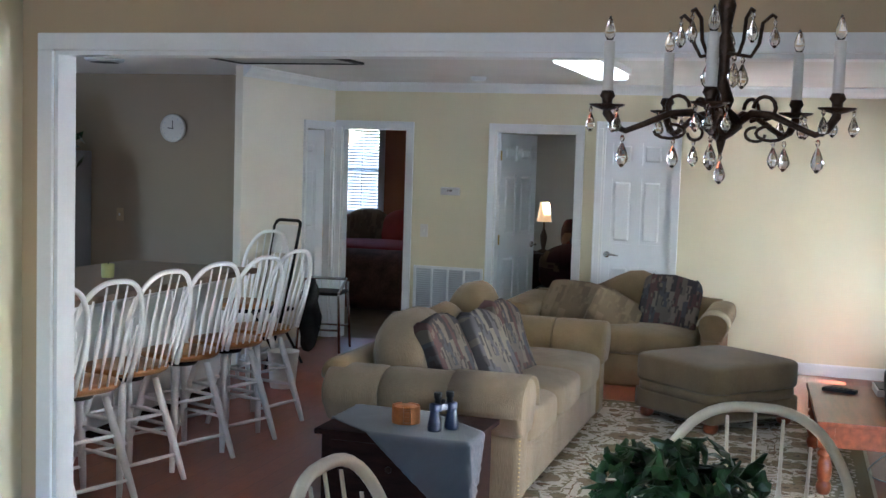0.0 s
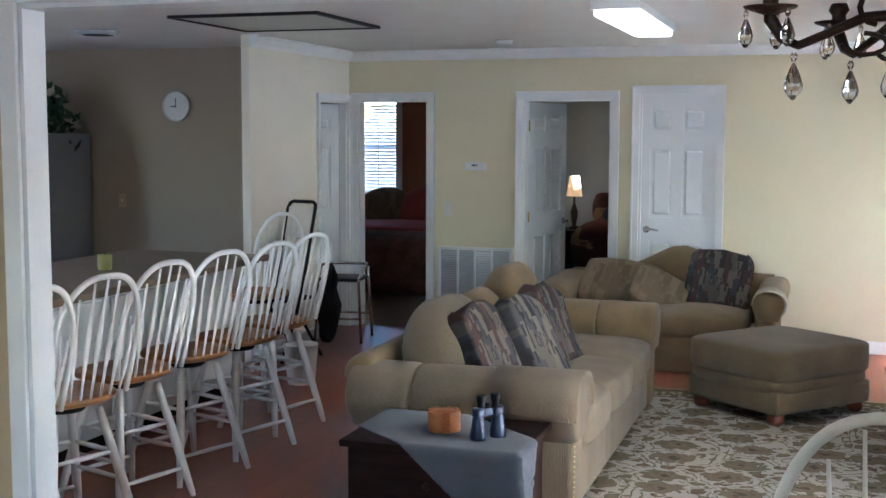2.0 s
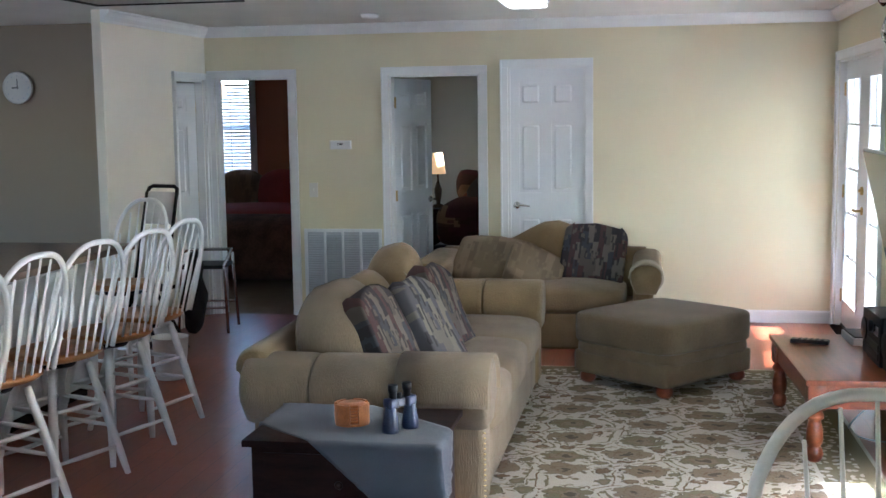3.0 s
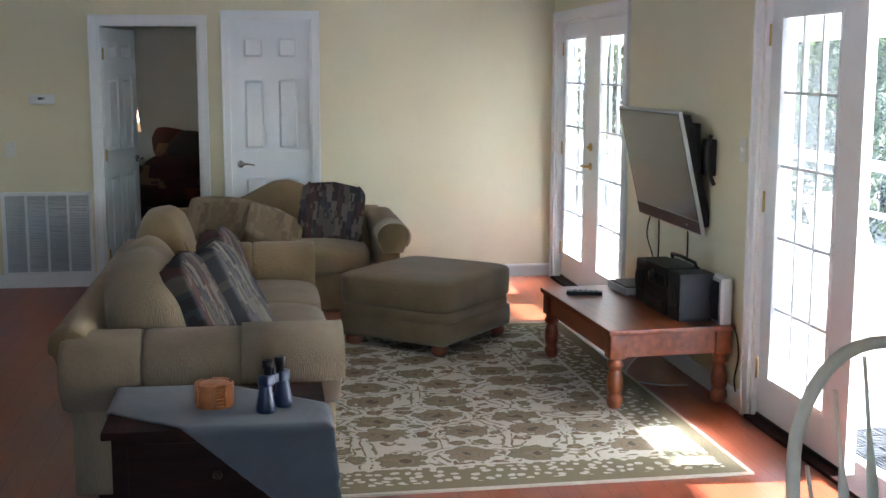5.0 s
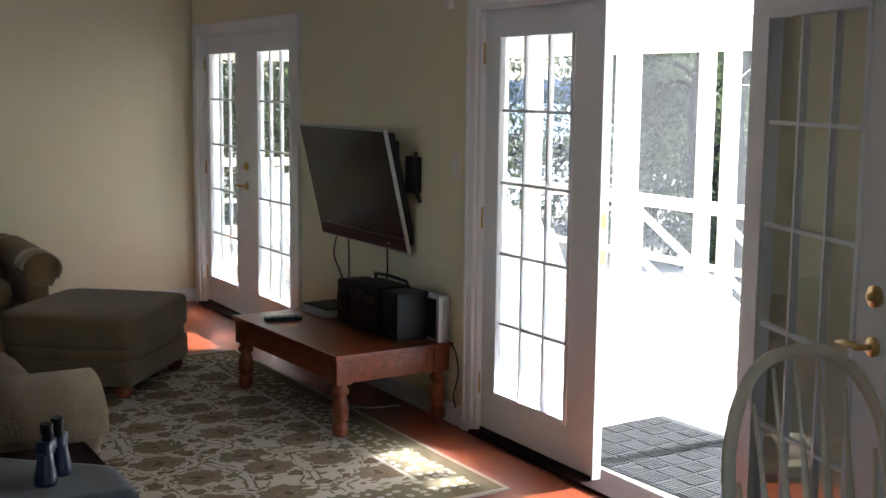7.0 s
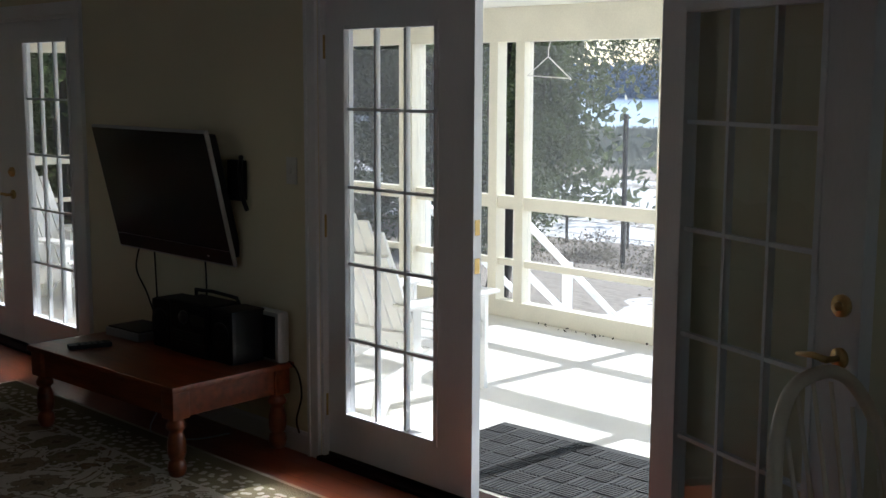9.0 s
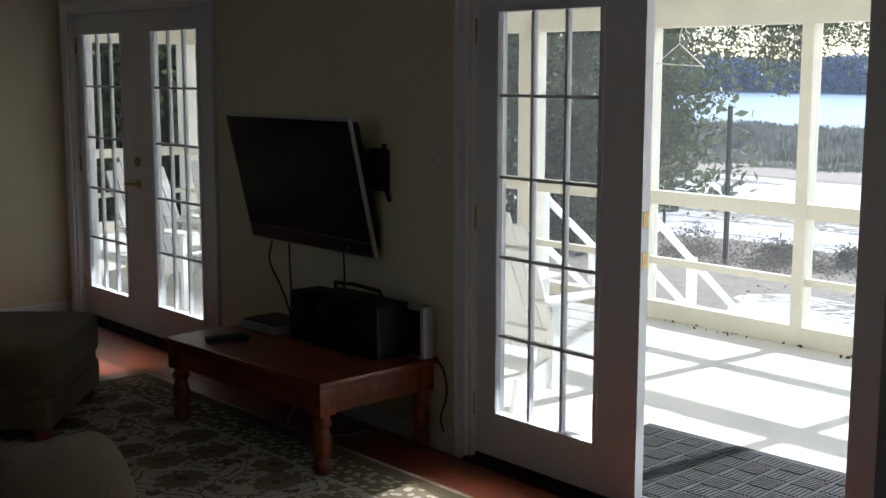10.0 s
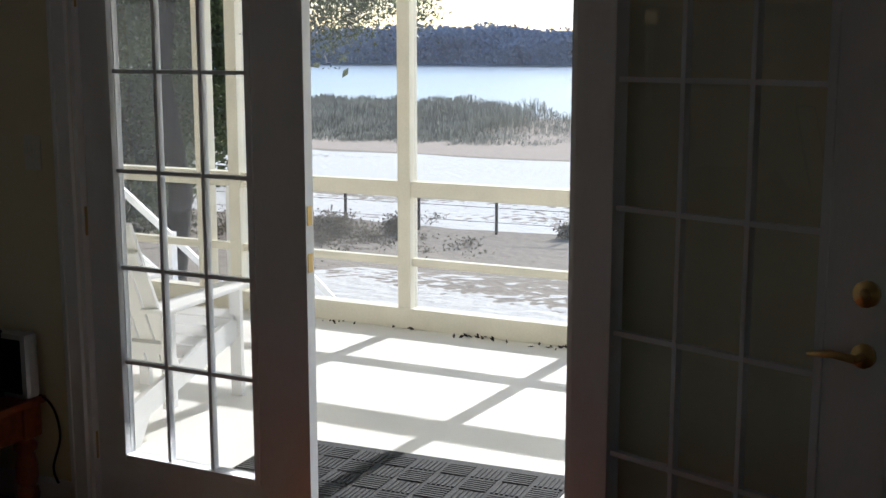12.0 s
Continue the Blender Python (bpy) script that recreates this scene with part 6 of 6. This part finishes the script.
for k in range(5):
    a = radians(-91 + 72 * k)
    ca, sa = math.cos(a), math.sin(a)
    R = 0.222
    path = [(0.03, 1.855), (0.06, 1.875), (0.10, 1.872), (0.15, 1.85), (0.185, 1.836), (0.205, 1.845), (R, 1.87), (R, 1.882)]
    bm = bmesh.new()
    tube(bm, [(r * ca, r * sa, z) for r, z in path], [0.008, 0.008, 0.007, 0.006, 0.006, 0.0075, 0.009, 0.008], 8)
    tube(bm, [((0.085 + 0.022 * math.cos(q)) * ca, (0.085 + 0.022 * math.cos(q)) * sa, 1.885 + 0.022 * math.sin(q)) for q in (radians(v) for v in range(-90, 200, 30))], 0.004, 6)
    tube(bm, [((0.10 + 0.03 * math.cos(q)) * ca, (0.10 + 0.03 * math.cos(q)) * sa, 1.838 + 0.014 * math.sin(q)) for q in (radians(v) for v in range(90, 380, 30))], 0.0035, 6)
    armp = part("arm", bm, BRONZE, chd, "", True)
    bm = bmesh.new()
    lathe(bm, [(0.006, 1.874), (0.033, 1.883), (0.035, 1.886), (0.010, 1.886), (0.010, 1.895), (0.015, 1.902), (0.011, 1.912)], 16, (R * ca, R * sa, 0))
    part("candle_cup", bm, BRONZE, chd, "", True)
    bm = bmesh.new()
    lathe(bm, [(0.0105, 1.91), (0.0105, 2.006), (0.006, 2.008)], 14, (R * ca, R * sa, 0))
    part("candle_sleeve", bm, CANDLEW, chd, "pale candle sleeve", True)
    bm = bmesh.new()
    lathe(bm, [(0.005, 2.006), (0.010, 2.018), (0.0105, 2.028), (0.006, 2.043), (0.001, 2.055)], 12, (R * ca, R * sa, 0))
    part("bulb", bm, CRYSTAL, chd, "clear unlit flame bulb", True)
    for q in (0, 120, 240):
        drop(chd, R * ca + 0.031 * math.cos(radians(q) + a), R * sa + 0.031 * math.sin(radians(q) + a), 1.881, 0.62)
    drop(chd, 0.19 * ca, 0.19 * sa, 1.828, 0.8)
    if k % 2:
        drop(chd, 0.105 * ca, 0.105 * sa, 1.825, 0.7)
    b2 = a + radians(36)
    cb, sb = math.cos(b2), math.sin(b2)
    bm = bmesh.new()
    tube(bm, [(r * cb, r * sb, z) for r, z in ((0.01, 1.99), (0.05, 1.985), (0.065, 2.01), (0.07, 2.05), (0.088, 2.066), (0.096, 2.06))], 0.004, 6)
    part("upper_arm", bm, BRONZE, chd, "", True)
    drop(chd, 0.094 * cb, 0.094 * sb, 2.057, 0.7)
    drop(chd, 0.035 * cb, 0.035 * sb, 1.985, 0.8)
drop(chd, 0, 0, 1.797, 0.75)


# ---------------------------------------------------------------- end table and what stands on it
et = thing("end_table", pose(0, 0, 0), "dark wooden chest-like end table behind the sofa arm", "table")
EX0, EX1, EY0, EY1, EZ = -2.82, -2.10, -5.63, -5.09, 0.525
part("tabletop", boxes((EX0, EX1, EY0, EY1, EZ - 0.025, EZ), bev=0.005), DARKWOOD, et)
part("body", boxes((EX0 + 0.03, EX1 - 0.03, EY0 + 0.02, EY1 - 0.03, 0.06, EZ - 0.025), bev=0.004), DARKWOOD, et)
for x in (EX0 + 0.05, EX1 - 0.05):
    for y in (EY0 + 0.05, EY1 - 0.05):
        part("foot", boxes((x - 0.03, x + 0.03, y - 0.03, y + 0.03, 0, 0.06), bev=0.004), DARKWOOD, et)
part("drawer_front", boxes((EX0 + 0.08, EX1 - 0.08, EY0 + 0.008, EY0 + 0.02, 0.27, 0.48), bev=0.004), DARKWOOD, et)
bm = bmesh.new()
lathe(bm, [(0.004, 0), (0.016, 0.012), (0.012, 0.024)], 12)
kn = part("knob", bm, BRONZE, et, "", True)
kn.matrix_basis = pose(-2.46, EY0 + 0.006, 0.375, 90)

# cloth laid askew: its corner hangs as a point down the front
bm = bmesh.new()
nu, nv = 64, 30
cc, turn = Vector((-2.15, -5.39)), radians(-40)
ca, sa = math.cos(turn), math.sin(turn)
vs = {}
for i in range(nu + 1):
    for j in range(nv + 1):
        u, v = -0.72 + 1.34 * i / nu, -0.45 + 0.48 * j / nv
        x, y = cc.x + u * ca - v * sa, cc.y + u * sa + v * ca
        z = EZ + 0.004
        over_y, over_x, over_w, over_n = max(0, EY0 - y), max(0, x - EX1), max(0, EX0 - x), max(0, y - EY1)
        drop_len = over_y + over_x + over_w + over_n
        fold = 0.012 * math.sin((x - y) * 42) * min(1, drop_len * 6)
        x = min(max(x, EX0), EX1)
        y = min(max(y, EY0), EY1 - 0.001)
        if over_y:
            y -= 0.010 + 0.06 * over_y + abs(fold)
        if over_x:
            x += 0.010 + 0.05 * over_x + abs(fold)
        if over_w:
            x -= 0.008
        if over_n:
            z -= 0.0
            y += 0.004
        vs[i, j] = bm.verts.new((x, y, z - min(drop_len, 0.5) + 0.002 * noise.noise(Vector((x * 9, y * 9, 0)))))
for i in range(nu):
    for j in range(nv):
        bm.faces.new((vs[i, j], vs[i + 1, j], vs[i + 1, j + 1], vs[i, j + 1]))
cl = solid("tablecloth", bm, BLUECLOTH, "slate-blue cloth laid askew over the end table", "tablecloth", smooth=True)
sd = cl.modifiers.new("thick", "SOLIDIFY")
sd.thickness, sd.offset = 0.003, 1

cs = thing("coaster_holder", pose(-2.475, -5.37, EZ + 0.007, 0, 0, 18), "round orange wooden coaster holder with a stack of coasters", "coasters")
for a0 in (20, 110, 200, 290):
    bm = bmesh.new()
    prof = [(0.056 * math.cos(radians(a0 + q)), 0.056 * math.sin(radians(a0 + q))) for q in range(0, 61, 10)] + [(0.066 * math.cos(radians(a0 + q)), 0.066 * math.sin(radians(a0 + q))) for q in range(60, -1, -10)]
    sweep(bm, prof, "z", 0.0, 0.08)
    part("wall_segment", bm, TERRA, cs)
bm = bmesh.new()
lathe(bm, [(0.064, 0.0), (0.064, 0.008)], 28)
part("base", bm, TERRA, cs)
for k in range(6):
    bm = bmesh.new()
    lathe(bm, [(0.05, 0.0), (0.053, 0.003), (0.053, 0.008), (0.05, 0.0105)], 24, (0, 0, 0.009 + 0.0118 * k))
    part("coaster", bm, TERRA, cs, "", True)

bn = thing("binoculars", pose(-2.274, -5.44, EZ + 0.007, 0, 0, 52), "navy blue binoculars standing on their front lenses", "binoculars")
for side in (-1, 1):
    bm = bmesh.new()
    lathe(bm, [(0.0, 0.002), (0.031, 0.0), (0.033, 0.012), (0.031, 0.03), (0.025, 0.06), (0.022, 0.085), (0.018, 0.10)], 20, (side * 0.047, 0, 0))
    part("barrel", bm, NAVY, bn, "", True)
    bm = bmesh.new()
    box(bm, min(side * 0.02, side * 0.066), max(side * 0.02, side * 0.066), -0.021, 0.021, 0.085, 0.125, bev=0.012)
    part("prism_housing", bm, NAVY, bn, "", True)
    bm = bmesh.new()
    lathe(bm, [(0.014, 0.12), (0.0145, 0.145), (0.018, 0.148), (0.0185, 0.170), (0.017, 0.173), (0.011, 0.171)], 20, (side * 0.033, 0, 0))
    part("eyepiece", bm, BLACKP, bn, "black rubber eyepiece", True)
part("bridge", boxes((-0.03, 0.03, -0.007, 0.007, 0.088, 0.118), bev=0.004), NAVY, bn)
bm = bmesh.new()
lathe(bm, [(0.009, 0.10), (0.010, 0.135), (0.007, 0.139)], 14, (0, 0.004, 0))
part("focus_wheel", bm, BLACKP, bn, "", True)

# ---------------------------------------------------------------- on and under the coffee table
bb = thing("stereo", pose(-0.215, -3.455, 0.412, 0, 0, 2), "black portable stereo with rounded front panels on the coffee table", "stereo")
part("body", boxes((-0.07, 0.12, -0.155, 0.155, 0, 0.25), bev=0.015), BLACKP, bb)
part("speaker_box", boxes((-0.06, 0.13, -0.32, -0.158, 0, 0.245), bev=0.02), DARKP, bb)
part("speaker_box", boxes((-0.06, 0.12, 0.158, 0.32, 0, 0.235), bev=0.02), BLACKP, bb)
for y in (-0.24, 0.24):
    bm = bmesh.new()
    lathe(bm, [(0.06, 0), (0.062, 0.008), (0.045, 0.004), (0.02, 0.01)], 20)
    ob = part("speaker_cone", bm, DARKP, bb, "", True)
    ob.matrix_basis = pose(-0.062, y, 0.13, 0, -90, 0)
bm = bmesh.new()
lathe(bm, [(0.03, 0), (0.032, 0.01), (0.026, 0.018)], 20)
ob = part("volume_knob", bm, DARKP, bb, "", True)
ob.matrix_basis = pose(-0.071, 0.03, 0.18, 0, -90, 0)
for z in (0.05, 0.095):
    part("tape_door", boxes((-0.076, -0.0705, -0.13, 0.13, z - 0.018, z + 0.018), bev=0.002), DARKP, bb)
part("display", boxes((-0.074, -0.0705, -0.13, -0.02, 0.15, 0.20)), SCREEN, bb)
bm = bmesh.new()
tube(bm, [(0.09, -0.18, 0.24), (0.08, -0.17, 0.275), (0.07, 0.0, 0.285), (0.08, 0.15, 0.275), (0.09, 0.16, 0.24)], 0.009, 8)
part("carry_handle", bm, BLACKP, bb, "", True)
sp = thing("small_speaker", pose(-0.055, -3.74, 0.412), "silver-grey speaker standing behind the stereo", "speaker")
part("case", boxes((-0.035, 0.03, -0.14, 0.06, 0, 0.235), bev=0.02), SILVER, sp)
part("grille_cloth", boxes((-0.039, -0.0355, -0.12, 0.04, 0.02, 0.215), bev=0.001), DARKP, sp)
dv = thing("disc_player", pose(-0.22, -2.93, 0.412, 0, 0, 4), "low silver disc player on the coffee table", "disc player")
part("case", boxes((-0.11, 0.11, -0.13, 0.15, 0.004, 0.045), bev=0.006), SILVER, dv)
part("lid", boxes((-0.10, 0.10, -0.12, 0.14, 0.045, 0.052), bev=0.003), DARKP, dv)
rm = thing("remote_control", pose(-0.53, -2.98, 0.412, 0, 0, 74), "dark remote control lying on the coffee table", "remote")
part("case", boxes((-0.03, 0.03, -0.10, 0.10, 0.0, 0.022), bev=0.006), DARKP, rm)
for k in range(5):
    part("button_row", boxes((-0.02, 0.02, -0.075 + 0.03 * k, -0.06 + 0.03 * k, 0.022, 0.025)), BLACKP, rm)


def cable(name, pts, label, r=0.0045, mat=BLACKP):
    bm = bmesh.new()
    fine = []
    pts = [Vector(p) for p in pts]
    for a, b, c, d in zip([pts[0]] + pts[:-2], pts[:-1], pts[1:], pts[2:] + [pts[-1]]):
        for k in range(6):
            t = k / 6
            fine.append(0.5 * ((2 * b) + (c - a) * t + (2 * a - 5 * b + 4 * c - d) * t * t + (3 * b - a - 3 * c + d) * t ** 3))
    fine.append(pts[-1])
    tube(bm, fine, r, 6)
    return solid(name, bm, mat, label, "cable", group="cables", smooth=True)


cable("power_cable", [(-0.03, -2.62, 0.84), (-0.05, -2.60, 0.70), (-0.04, -2.68, 0.58), (-0.06, -2.80, 0.45), (-0.10, -2.86, 0.43)], "black cable looping down from the television", mat=BLACKP)
cable("power_cable", [(-0.03, -2.75, 0.84), (-0.03, -2.76, 0.65), (-0.05, -2.80, 0.50), (-0.08, -2.84, 0.43)], "black cable hanging below the television")
cable("power_cable", [(-0.02, -3.20, 0.84), (-0.02, -3.21, 0.70), (-0.03, -3.22, 0.55)], "thin black cable hanging below the television")
cable("power_cable", [(-0.03, -3.72, 0.43), (-0.02, -3.90, 0.40), (-0.015, -3.95, 0.28), (-0.015, -3.91, 0.15), (-0.015, -3.93, 0.09)], "black cable dropping behind the coffee table")
cable("power_cable", [(-0.10, -3.0, 0.39), (-0.15, -3.1, 0.20), (-0.35, -3.2, 0.015), (-0.30, -3.45, 0.014), (-0.1, -3.5, 0.012)], "grey cable trailing on the floor under the coffee table", 0.004, GRILLE)

# windows added for the fill lamps, behind the path, out of view
for name, rows in (("added_window_dining", ((-2.9, -2.84, -12.70, -12.62, 0.9, 2.05), (-1.36, -1.3, -12.70, -12.62, 0.9, 2.05), (-2.84, -1.36, -12.70, -12.62, 0.9, 0.96), (-2.84, -1.36, -12.70, -12.62, 1.99, 2.05))),
                   ("added_window_kitchen", ((-9.10, -9.02, -5.0, -4.94, 1.0, 2.05), (-9.10, -9.02, -3.66, -3.6, 1.0, 2.05), (-9.10, -9.02, -4.94, -3.66, 1.0, 1.06), (-9.10, -9.02, -4.94, -3.66, 1.99, 2.05)))):
    w = thing(name, pose(0, 0, 0), "plain white frame of an added unseen window", "window", kind="structure")
    part("window_frame", boxes(*rows), TRIM, w)
